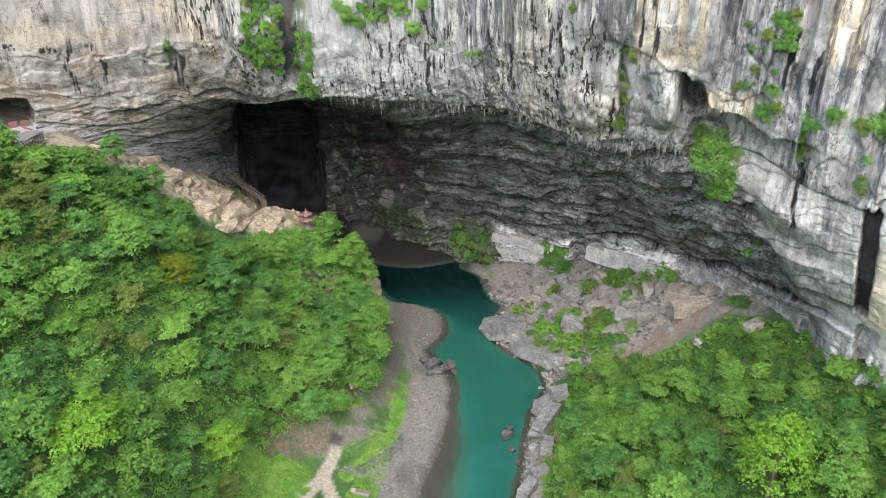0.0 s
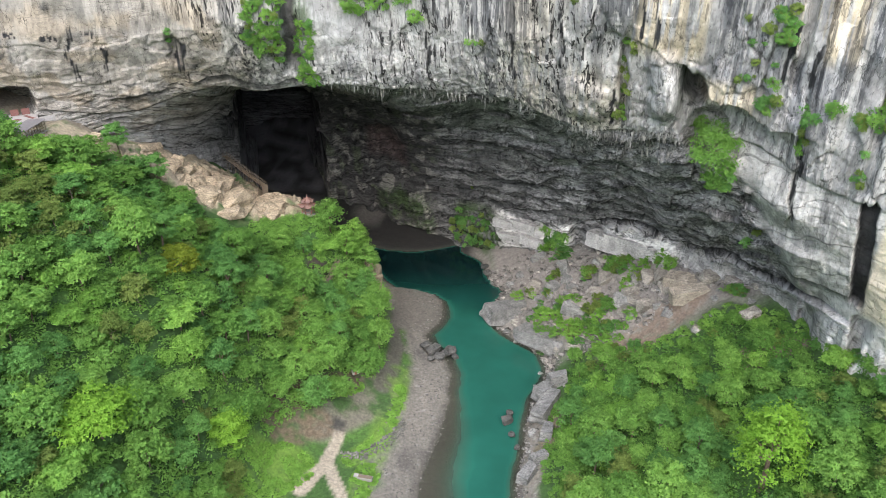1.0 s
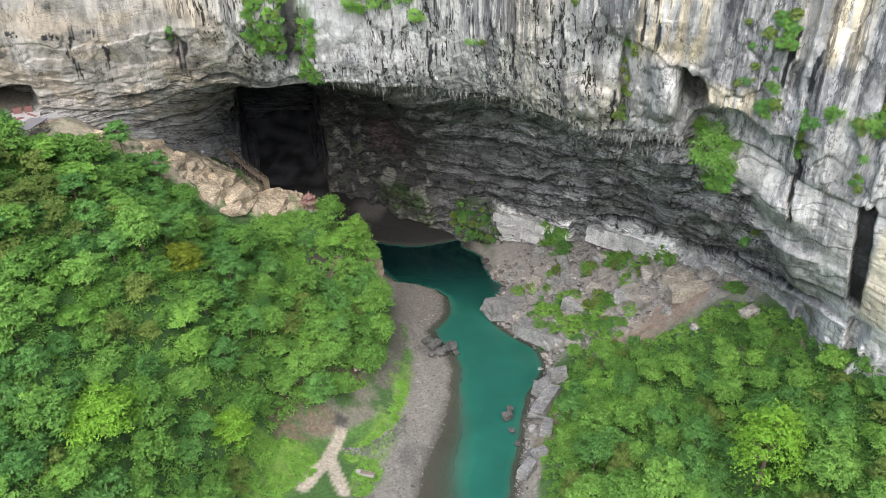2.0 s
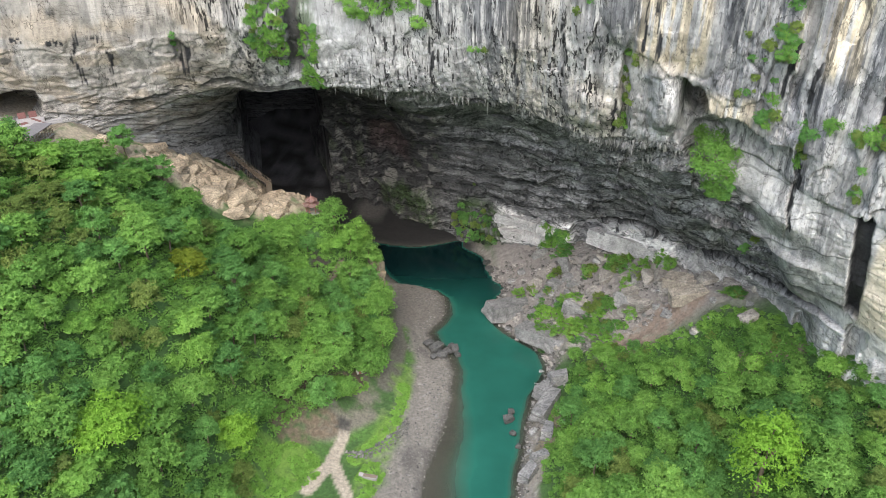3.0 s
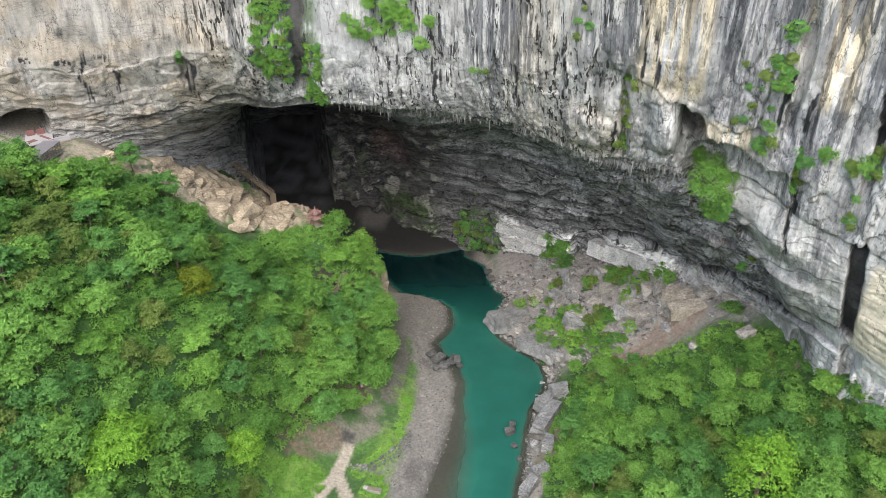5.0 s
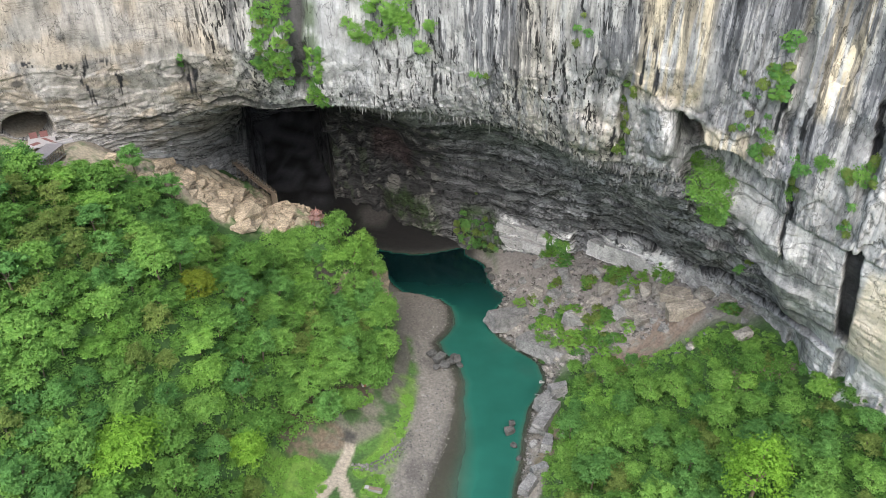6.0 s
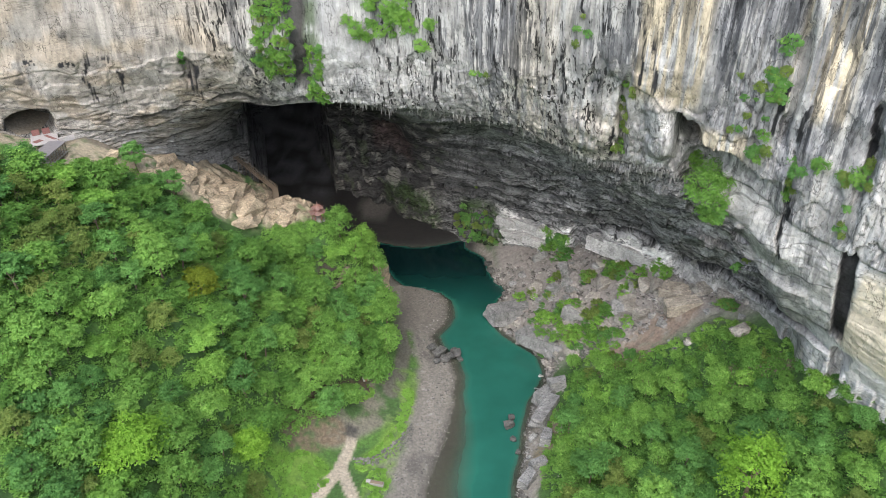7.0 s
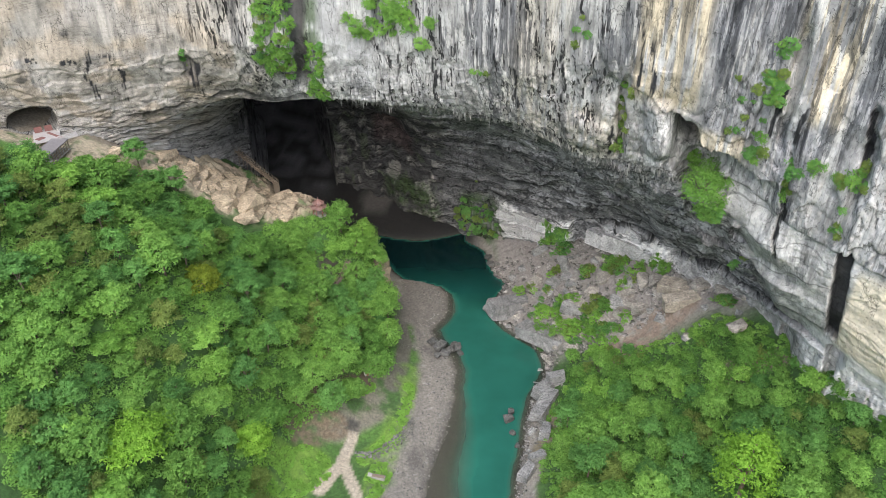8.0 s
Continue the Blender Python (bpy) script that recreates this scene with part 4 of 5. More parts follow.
river_me = mesh_from("river", np.stack([WX, WY, np.zeros_like(WX)], -1).reshape(-1, 3), grid_faces(*WX.shape), True)
value(river_me, "deep", np.clip(-ground_height(WX, WY) / 6.0, 0, 1))
river_me.materials.append(water_material())
river = tagged(new("river", river_me), "calm turquoise green river flowing into the cave", "river", kind="structure")
# ---- trees ----
def leaves(centres, normals, size, rng, droop=0.25):
    """Folded leaf sprays: one pointed triangle at each centre, facing along its normal."""
    n = len(centres)
    nrm = normals + rng.normal(scale=0.45, size=(n, 3))
    nrm /= np.linalg.norm(nrm, axis=1)[:, None]
    side = np.cross(nrm, rng.normal(size=(n, 3)))
    side /= np.linalg.norm(side, axis=1)[:, None]
    ahead = np.cross(nrm, side)
    s = (size * rng.uniform(0.6, 1.35, n))[:, None]
    dip = nrm * s * droop
    v = np.stack([centres - ahead * s * 0.5 + side * s * 0.42, centres - ahead * s * 0.5 - side * s * 0.42, centres + ahead * s * 0.7 - dip], 1)
    return v.reshape(-1, 3), np.arange(3 * n).reshape(n, 3)


def crown_points(rng, height, width, clumps, per, low=0.3, layered=0.0):
    """Centres and outward normals of the sprays of a crown, gathered in clumps round an uneven dome."""
    d = rng.normal(size=(clumps, 3))
    d[:, 2] = np.abs(d[:, 2]) * 1.1 - 0.35
    d /= np.linalg.norm(d, axis=1)[:, None]
    lump = 1 + 0.32 * fbm(d[:, 0] * 1.6 + rng.uniform(0, 90), d[:, 1] * 1.6, d[:, 2] * 1.6, 2)
    rad = rng.uniform(0.62, 1.0, clumps) * lump
    mid = low * height + (height * (1 - low)) * 0.42
    c = d * rad[:, None] * np.array([width / 2, width / 2, height * (1 - low) * 0.56]) + np.array([0, 0, mid])
    cs = width * rng.uniform(0.10, 0.19, clumps)
    q = rng.normal(size=(clumps, per, 3))
    q[..., 2] = np.abs(q[..., 2]) * 0.9 - 0.15
    q /= np.linalg.norm(q, axis=2)[..., None]
    flat = np.array([1.25, 1.25, 0.62 - 0.35 * layered])
    pts = c[:, None] + q * (cs[:, None, None] * rng.uniform(0.3, 1.15, (clumps, per, 1))) * flat
    nrm = q * 0.7 + d[:, None] * 0.35 + np.array([0, 0, 0.75])
    return pts.reshape(-1, 3), nrm.reshape(-1, 3), c


def limb(v0, v1, r0, r1, sides=6):
    """Rings of a tapered branch from v0 to v1."""
    v0, v1 = np.array(v0, float), np.array(v1, float)
    ax = (v1 - v0) / np.linalg.norm(v1 - v0)
    a = np.cross(ax, (0.3, 1, 0.2))
    a /= np.linalg.norm(a)
    b = np.cross(ax, a)
    t = np.linspace(0, 2 * np.pi, sides, endpoint=False)
    ring = np.cos(t)[:, None] * a + np.sin(t)[:, None] * b
    v = np.concatenate([v0 + ring * r0, v1 + ring * r1])
    i = np.arange(sides)
    return v, np.stack([i, (i + 1) % sides, sides + (i + 1) % sides, sides + i], 1)


def join(pieces):
    vs, fs, base = [], [], 0
    for v, f in pieces:
        vs.append(v)
        fs.append(f + base)
        base += len(v)
    return np.concatenate(vs), np.concatenate(fs)


def trunk_pieces(rng, height, width, clump_centres):
    fork = np.array([rng.normal(scale=0.3), rng.normal(scale=0.3), height * 0.45])
    out = [limb((0, 0, -1.0), fork * 0.5, 0.03 * height, 0.022 * height, 6), limb(fork * 0.5, fork, 0.022 * height, 0.017 * height, 6)]
    for c in clump_centres[rng.choice(len(clump_centres), 7, replace=False)]:
        out.append(limb(fork * rng.uniform(0.75, 1), c, 0.012 * height, 0.003 * height, 4))
    return out


def tree_model(seed, height, width, clumps, per, leaf, mat, label, low=0.28, layered=0.0):
    rng = np.random.RandomState(seed)
    pts, nrm, c = crown_points(rng, height, width, clumps, per, low, layered)
    tree = thing("tree", label, "tree", group="forest trees")
    part("trunk", mesh_from("trunk", *join(trunk_pieces(rng, height, width, c)), True), BARK, tree, "thin grey-brown bark")
    part("crown", mesh_from("crown", *leaves(pts, nrm, np.full(len(pts), leaf * 0.88), rng)), mat, tree)
    return tree


# ---- boulders ----
def boulder_mesh(name, seed, grey=(0.36, 0.34, 0.31), corners=16, worn=0.06):
    """An angular block about 1 m across with worn edges: the hull of a few scattered corners."""
    rng = np.random.RandomState(seed)
    bm = bmesh.new()
    d = rng.uniform(-1, 1, size=(corners, 3))
    d /= np.abs(d).max(1)[:, None] ** 0.75
    for q in d * 0.5 * rng.uniform(0.85, 1.05, (corners, 1)):
        bm.verts.new(q)
    out = bmesh.ops.convex_hull(bm, input=bm.verts[:])
    bmesh.ops.delete(bm, geom=[g for g in bm.verts if not g.link_faces], context="VERTS")
    bmesh.ops.dissolve_limit(bm, angle_limit=0.25, verts=bm.verts[:], edges=bm.edges[:])
    if worn:
        bmesh.ops.bevel(bm, geom=bm.edges[:], offset=worn, segments=1, affect="EDGES", clamp_overlap=True)
    bmesh.ops.triangulate(bm, faces=bm.faces[:])
    me = bpy.data.meshes.new(name)
    bm.to_mesh(me)
    bm.free()
    v = np.array([p.co[:] for p in me.vertices])
    shade = fbm(v[:, 0] * 1.5 + seed, v[:, 1] * 1.5, v[:, 2] * 1.5, 3)
    paint(me, "tone", np.array(grey) * (1 + 0.25 * shade[:, None]))
    value(me, "drip", np.zeros(len(v)))
    return me


def slab_mesh(seed, grey):
    """A squared block about 1 m across: a box with shifted corners, chipped edges and one split face."""
    rng = np.random.RandomState(seed)
    bm = bmesh.new()
    bmesh.ops.create_cube(bm, size=1.0)
    for v in bm.verts:
        v.co += Vector(rng.normal(scale=0.075, size=3))
    bmesh.ops.subdivide_edges(bm, edges=bm.edges[:], cuts=3, use_grid_fill=True)
    for v in bm.verts:
        q = np.array(v.co[:])
        v.co += Vector(0.05 * float(fbm(q[0] * 2 + seed, q[1] * 2, q[2] * 5, 2)) * q / np.linalg.norm(q))
    bmesh.ops.triangulate(bm, faces=bm.faces[:])
    me = bpy.data.meshes.new("block")
    bm.to_mesh(me)
    bm.free()
    v = np.array([p.co[:] for p in me.vertices])
    layers = np.clip(0.9 + 0.25 * perlin(v[:, 0] * 0.4 + seed, v[:, 1] * 0.4, v[:, 2] * 6), 0.55, 1.15)
    paint(me, "tone", np.array(grey) * layers[:, None])
    value(me, "drip", np.zeros(len(v)))
    return me


def boulder_models(count, seed, grey, mat):
    out = []
    for i in range(count):
        me = boulder_mesh("boulder", seed + i, grey, 26, 0.09)
        me.materials.append(mat)
        out.append(me)
    return out


def slab_models(count, seed, grey, mat):
    out = [slab_mesh(seed + i, grey) for i in range(count)]
    for me in out:
        me.materials.append(mat)
    return out


GREY = boulder_models(6, 20, (0.22, 0.217, 0.207), BOULDER)
PALE = boulder_models(4, 40, (0.28, 0.258, 0.228), BOULDER)
DARK = boulder_models(3, 90, (0.085, 0.083, 0.078), BOULDER)
PALE_BEDS = slab_models(4, 80, (0.50, 0.49, 0.47), BOULDER)
SLABS = slab_models(4, 120, (0.23, 0.227, 0.22), BOULDER)
CREAM = slab_models(3, 140, (0.36, 0.32, 0.265), BOULDER)
TANS = boulder_models(5, 60, (0.37, 0.30, 0.215), TAN)
rng = np.random.RandomState(8)


def boulder(mesh, x, y, size, turn=None, sink=0.3, label="", group="", up=None, tip=0):
    z = float(ground_height(np.array([x]), np.array([y]))[0]) if up is None else up
    ob = new("boulder", mesh)
    turn = rng.uniform(0, 360) if turn is None else turn
    ob.matrix_world = pose(x, y, max(z, -0.8) + size[2] * (0.5 - sink), tip, rng.normal(0, 5), turn) @ Matrix.Diagonal((*size, 1))
    return tagged(ob, label, "boulder", group)


# great blocks along the right bank: x, y, length, width, height, turn
BANK = [(20, 197, 11, 7, 5, 20), (30, 179, 14, 6, 4, -38), (19.3, 189, 2.8, 2, 1.6, 0), (27.2, 156, 6, 4.5, 4, 40), (26.5, 149.5, 9.5, 4.2, 4.6, 60), (31, 158.5, 5, 4, 4, 10), (26, 163, 2.6, 1.2, 1.0, 10), (22.3, 141.5, 3, 2.2, 2, 30), (25.6, 139.5, 4.4, 3.4, 3, 70), (20.6, 135.2, 1.6, 1.2, 1, 0), (22.6, 131, 4.2, 3.2, 3, 20), (19.5, 127, 5, 3.6, 3, 50), (27.5, 168.6, 2, 1.6, 1.6, 10), (29.6, 164.5, 2.6, 2, 2.2, 80)]
for x, y, a, b, c, t in BANK:
    boulder((SLABS if a > 4 else GREY)[rng.randint(4)], x + 0.6, y, (a * (1.1 if a > 8 else 0.9), b * (1.1 if a > 8 else 0.9), c), t, 0.22, "large grey limestone block at the river's edge", "river bank blocks")
for x, y, s in ((16.5, 147, 2.4), (17.6, 150, 1.6), (2.6, 178, 2.2), (0.4, 177, 2.0), (-3.2, 177.5, 3.0), (-5.4, 180, 2.4), (-1.2, 174.6, 2.2), (-4.0, 173.5, 1.8), (3.4, 175.6, 1.4), (1.6, 180, 1.6), (17.5, 141.5, 1.3), (18.5, 137, 1.2), (15.2, 232, 2.0), (16, 226.5, 2.2)):
    boulder(DARK[rng.randint(3)], x, y, (s * 1.5, s * 1.2, s), None, 0.25, "wet dark grey rock standing in shallow water", "rocks in the river", 0.5 + max(0.0, float(ground_height(np.array([x]), np.array([y]))[0])))
# rockfall below the cliff
FALL = [(66.2, 165.5, 9, 4, 3.2, 3), (66.0, 172.5, 7.5, 4.5, 2.6, -22), (55, 179.5, 5.5, 4.2, 3, 15), (49.5, 191, 6, 4.5, 3, 40), (55, 186, 4.6, 4, 3.6, 10), (59.4, 181, 5.2, 4.4, 4, 60), (46, 187, 5, 4, 2.6, -20), (62, 178, 5, 4.5, 3.4, 30), (62.0, 173, 4.5, 4.5, 3.4, 70), (57, 171, 5, 4, 3.6, 20), (47, 174, 4, 3, 3, 0), (73, 169, 7, 4.5, 3, 10), (77, 163, 6, 4, 2.6, -30), (75, 147, 5, 3, 3.6, 20), (81, 158, 4, 3, 2.6, 0)]
for x, y, a, b, c, t in FALL:
    boulder(CREAM[rng.randint(3)] if a > 7.2 else PALE[rng.randint(4)], x, y, (a * 1.1, b * 1.1, c * 1.15), t, 0.22, "pale fallen limestone block on the scree", "rockfall blocks")
for i in range(130):
    x = rng.uniform(20, 80)
    y = rng.uniform(168, 226) - max(0, x - 45) * 0.9
    s = rng.gamma(2.2, 0.8) + 0.9
    if shore_gap(np.array([x]), np.array([y]))[0][0] < 0.3:
        continue
    boulder((GREY + PALE)[rng.randint(10)], x, y, (s * rng.uniform(1, 1.6), s, s * rng.uniform(0.6, 0.9)), None, 0.3, "broken limestone boulder lying on the scree", "rockfall boulders")
# tan blocks on the spur before the cave
RIDGE = [(-90, 192), (-80, 199), (-76, 210), (-70, 216), (-62, 224), (-54, 220), (-58, 208), (-66, 202), (-76, 197), (-84, 203), (-74, 213), (-64, 226)]
for i in range(190):
    k = rng.randint(len(RIDGE) - 1)
    t = rng.rand()
    x = RIDGE[k][0] * (1 - t) + RIDGE[k + 1][0] * t + rng.normal(0, 2.6)
    y = RIDGE[k][1] * (1 - t) + RIDGE[k + 1][1] * t + rng.normal(0, 2.6)
    s = rng.gamma(2.5, 0.8) + 1.4
    boulder(TANS[rng.randint(5)], x, y, (s * rng.uniform(1.1, 1.9), s * 1.1, s * rng.uniform(0.45, 0.7)), None, 0.3, "tan weathered boulder on the rocky spur", "spur boulders")
boulder(TANS[0], -58.5, 225, (7, 5, 6), 20, 0.3, "huge tan block beside the stairway", "spur boulders")
for x, y, s, u in ((-23.5, 217, 5, 2), (-24.6, 222, 5.5, 3), (-23, 213, 4.5, 3), (-27, 228, 5, 2), (-25, 219.5, 6, 6), (-26, 209, 5, 6)):
    boulder(TANS[rng.randint(5)], x, y, (s, s * 0.8, s * 1.3), None, 0.4, "tall weathered rock at the foot of the bank", "bank rocks", u)

# pale beds that stand out at the foot of the cliff: bearing, distance, length, depth, height, height of the middle
for b, r, a, w, h, z in ((5.6, 242, 9, 7, 3.6, 15.5), (7.4, 237, 11, 7, 3.8, 16.5), (9.3, 232, 9, 6, 4, 17), (8.2, 233, 10, 7, 3.5, 12.5), (6.2, 239, 9, 7, 3.5, 11), (13.9, 214.5, 9, 6, 5.5, 24), (15.7, 210, 9, 6, 6.0, 25), (17.7, 203.5, 11, 6, 6.5, 26.5), (19.4, 198, 6, 5, 5, 27.5), (16.4, 206, 7, 6, 4, 21.5)):
    ob = new("ledge_block", PALE_BEDS[rng.randint(3)])
    ob.matrix_world = pose(r * math.sin(radians(b)), r * math.cos(radians(b)), z, rng.normal(0, 2), -4 + rng.normal(0, 2), -b - 32 + rng.normal(0, 5)) @ Matrix.Diagonal((a, w, h, 1))
    tagged(ob, "pale bedded limestone block under the dark overhang", "rock ledge", "ledge blocks")

# loose stones on the gravel bars and the scree, too many to count
def stones(name, label, n, place, lo, hi, tone_of):
    base = []
    for i in range(4):
        bm = bmesh.new()
        for q in rng.uniform(-0.5, 0.5, (10, 3)):
            bm.verts.new(q)
        bmesh.ops.convex_hull(bm, input=bm.verts[:])
        bmesh.ops.delete(bm, geom=[g for g in bm.verts if not g.link_faces], context="VERTS")
        bm.verts.index_update()
        v = np.array([p.co[:] for p in bm.verts])
        f = np.array([[p.index for p in q.verts] for q in bm.faces])
        bm.free()
        base.append((v, f))
    pts = place(n)
    z = ground_height(pts[:, 0], pts[:, 1])
    vs, fs, ts, k = [], [], [], 0
    for (x, y), h in zip(pts, z):
        v, f = base[rng.randint(4)]
        s = lo + (hi - lo) * rng.rand() ** 3
        a = rng.uniform(0, 6.28)
        w = v * s * np.array([rng.uniform(1, 1.6), 1, 0.6])
        w = np.stack([w[:, 0] * np.cos(a) - w[:, 1] * np.sin(a), w[:, 0] * np.sin(a) + w[:, 1] * np.cos(a), w[:, 2]], 1)
        vs.append(w + (x, y, h + 0.1 * s))
        fs.append(f + k)
        ts.append(np.repeat(tone_of() * np.ones((1, 3)), len(v), 0))
        k += len(v)
    me = mesh_from(name, np.concatenate(vs), np.concatenate(fs))
    paint(me, "tone", np.concatenate(ts))
    value(me, "drip", np.zeros(k))
    me.materials.append(BOULDER)
    tagged(new(name, me), label, "stones", kind="stuff")


def on_bar(n):
    y = rng.uniform(110, 216, 6 * n)
    x = np.interp(y, *np.array(SHORE_L).T) - rng.gamma(2.0, 2.6, 6 * n) + 1.0
    ok = (ground_height(x, y) < 3.2)
    return np.stack([x, y], 1)[ok][:n]


def on_scree(n):
    x = rng.uniform(16, 82, 6 * n)
    y = rng.uniform(165, 228, 6 * n)
    ok = (y + 0.35 * (x - 30) > 168) & (y < 232 - np.maximum(0, x - 38) * 1.35) & (shore_gap(x, y)[0] > -0.5)
    return np.stack([x, y], 1)[ok][:n]


def on_right_shore(n):
    y = rng.uniform(120, 172, n)
    return np.stack([np.interp(y, *np.array(SHORE_R).T) + rng.gamma(1.6, 1.7, n) - 0.6, y], 1)


stones("gravel_stones", "grey and pale river stones on the gravel bar", 2400, on_bar, 0.1, 0.75, lambda: np.array([[0.15, 0.142, 0.13]]) * rng.uniform(0.6, 1.4))
stones("scree_stones", "broken pale limestone rubble on the scree", 5200, on_scree, 0.35, 2.4, lambda: np.array([[0.27, 0.25, 0.23]]) * rng.uniform(0.45, 1.3))
stones("shore_stones", "pale angular stones along the river's edge", 700, on_right_shore, 0.25, 1.3, lambda: np.array([[0.22, 0.21, 0.195]]) * rng.uniform(0.55, 1.25))
# ---- shrubs that cling to the cliff ----
rng = np.random.RandomState(21)
SHRUBS = [tree_model(300 + i, h, w, int(c * 1.6), int(p * 1.4), 0.28, mat, "", 0.0) for i, (h, w, c, p, mat) in enumerate([(2.4, 3.0, 16, 22, LEAF), (3.2, 2.8, 18, 22, LEAF_BRIGHT), (1.8, 2.6, 14, 20, LEAF_DEEP), (2.6, 2.2, 14, 20, LEAF_OLIVE)])]
for s in SHRUBS:
    s.name = "cliff_shrub"
    tagged(s, "green shrub rooted in a crack of the cliff", "shrub", "cliff shrubs")


def on_cliff(count, b0, b1, z0, z1, lo, hi, size=1.0, kinds=(0, 2, 2, 3)):
    for i in range(count):
        c = cliff_at(rng.uniform(b0, b1), rng.uniform(z0, z1), lo, hi)
        s = size * rng.uniform(0.6, 1.4)
        out = math.degrees(math.atan2(c[0], c[1]))
        copy_thing(SHRUBS[kinds[rng.randint(len(kinds))]], pose(*c, 40, 0, -out) @ pose(0, 0, -0.3, 0, 0, rng.uniform(0, 360)) @ Matrix.Diagonal((s, s, s, 1)))


on_cliff(72, -15.2, -12.5, 84, 108, 0, 2, 0.85, (0, 0, 2, 1, 3))
on_cliff(42, -11.5, -10.3, 78, 96, 0, 2, 0.65, (0, 0, 2, 1))
on_cliff(14, -11.0, -9.6, 77, 81, 0, 2, 0.55, (0, 2))
on_cliff(30, -8.0, -1.5, 98, 110, 0, 2, 1.1, (0, 0, 1))
on_cliff(4, 1.6, 3.0, 92.5, 95, 0, 2, 0.7)
on_cliff(4, 9.8, 10.8, 106, 112, 0, 2, 0.8)
on_cliff(14, 13.9, 14.9, 79, 101, 0, 2, 0.75, (0, 3))
on_cliff(22, 23.9, 25.6, 89, 114, 0, 2, 0.8)
on_cliff(8, 22.4, 24.0, 92, 108, 0, 2, 0.5, (3, 2))
on_cliff(10, 27.3, 28.1, 83, 92, 0, 3, 0.8)
on_cliff(2, 28.8, 29.3, 91, 93, 0, 3, 0.8)
on_cliff(10, 30.6, 33.5, 90, 94, 0, 3, 0.8)
on_cliff(5, 31.3, 32.6, 78, 88, 0, 3, 0.6)
on_cliff(4, -20.9, -20.3, 88, 93, 0, 2, 0.6)
on_cliff(48, 0.6, 4.6, 1, 15, 4.6, 6, 1.0, (2, 2, 3))
on_cliff(12, 9.2, 11.2, 12, 20, 4.8, 6, 1.3, (0, 2))
on_cliff(6, 18.8, 20.4, 25, 32, 4.8, 6, 1.1, (0, 2))
on_cliff(3, 25.2, 26.0, 50, 58, 3, 5, 0.8)
on_cliff(4, 20.0, 20.8, 78, 84, 2, 3.6, 1.0, (0, 2))
on_cliff(7, 22.0, 23.6, 69, 74, 2, 4, 1.1, (0, 2))
on_cliff(6, 21.6, 23.2, 66, 71, 2, 4, 0.9, (2, 0))
on_cliff(1, 2.2, 2.6, 26, 28, 3.5, 5, 0.8)
def bush(x, y, s, kind):
    z = float(ground_height(np.array([x]), np.array([y]))[0])
    b = copy_thing(SHRUBS[kind], pose(x, y, z - 0.2, 0, 0, rng.uniform(0, 360)) @ Matrix.Diagonal((s, s, s, 1)))
    b.name = "bush"
    tagged(b, "green bush growing among the fallen rocks", "bush", "bank bushes")


for x, y, n, spread in ((36.5, 186, 12, 3.2), (45, 180, 13, 4), (53, 194, 14, 4.2), (38, 227, 8, 3), (41, 173, 12, 4), (35, 177, 8, 3), (47, 168, 10, 4), (47, 198, 6, 3), (40, 216, 6, 3), (37, 206, 3, 1.5), (63, 186, 5, 2.5), (27, 203, 3, 2), (34, 196, 3, 2), (56, 184, 3, 2), (30, 189, 4, 2), (76, 158, 4, 2)):
    for i in range(n):
        bush(x + rng.normal(0, spread * 0.6), y + rng.normal(0, spread * 0.6), rng.uniform(0.8, 1.8), rng.randint(4))
for s in SHRUBS:
    for o in (*s.children_recursive, s):
        bpy.data.objects.remove(o)
# ---- built things ----
RED_TILE = plain("weathered_red_roof_tile", (0.2, 0.12, 0.105), 0.8, 4.0, 0.3, 0.03)
RED_WOOD = plain("red_brown_painted_wood", (0.20, 0.07, 0.05), 0.6, 5.0, 0.25, 0.01)
CONCRETE = plain("pale_concrete", (0.24, 0.23, 0.21), 0.9, 2.0, 0.25, 0.02)
DARK_STEEL = plain("dark_grey_roof_sheet", (0.17, 0.16, 0.165), 0.6, 1.5, 0.2, 0.01)
WHITE_STONE = plain("white_carved_stone", (0.34, 0.32, 0.31), 0.8, 2.0, 0.15, 0.01)
RED_STONE = plain("red_painted_stone", (0.17, 0.075, 0.065), 0.8, 2.0, 0.2, 0.01)
PLANK = plain("brown_weathered_planks", (0.16, 0.125, 0.09), 0.85, 3.0, 0.3, 0.02)


def box_bm(sx, sy, sz, at=(0, 0, 0), turn=0.0, bevel=0.02):
    bm = bmesh.new()
    bmesh.ops.create_cube(bm, size=1.0, matrix=Matrix.Translation(at) @ Matrix.Rotation(turn, 4, "Z") @ Matrix.Diagonal((sx, sy, sz, 1)))
    if bevel:
        bmesh.ops.bevel(bm, geom=bm.edges[:], offset=bevel, segments=1, affect="EDGES")
    return bm


def tube_bm(p0, p1, r, sides=8):
    v, f = limb(p0, p1, r, r, sides)
    bm = bmesh.new()
    vv = [bm.verts.new(q) for q in v]
    for q in f:
        bm.faces.new([vv[i] for i in q])
    bm.faces.new(vv[:sides][::-1])
    bm.faces.new(vv[sides:])
    return bm


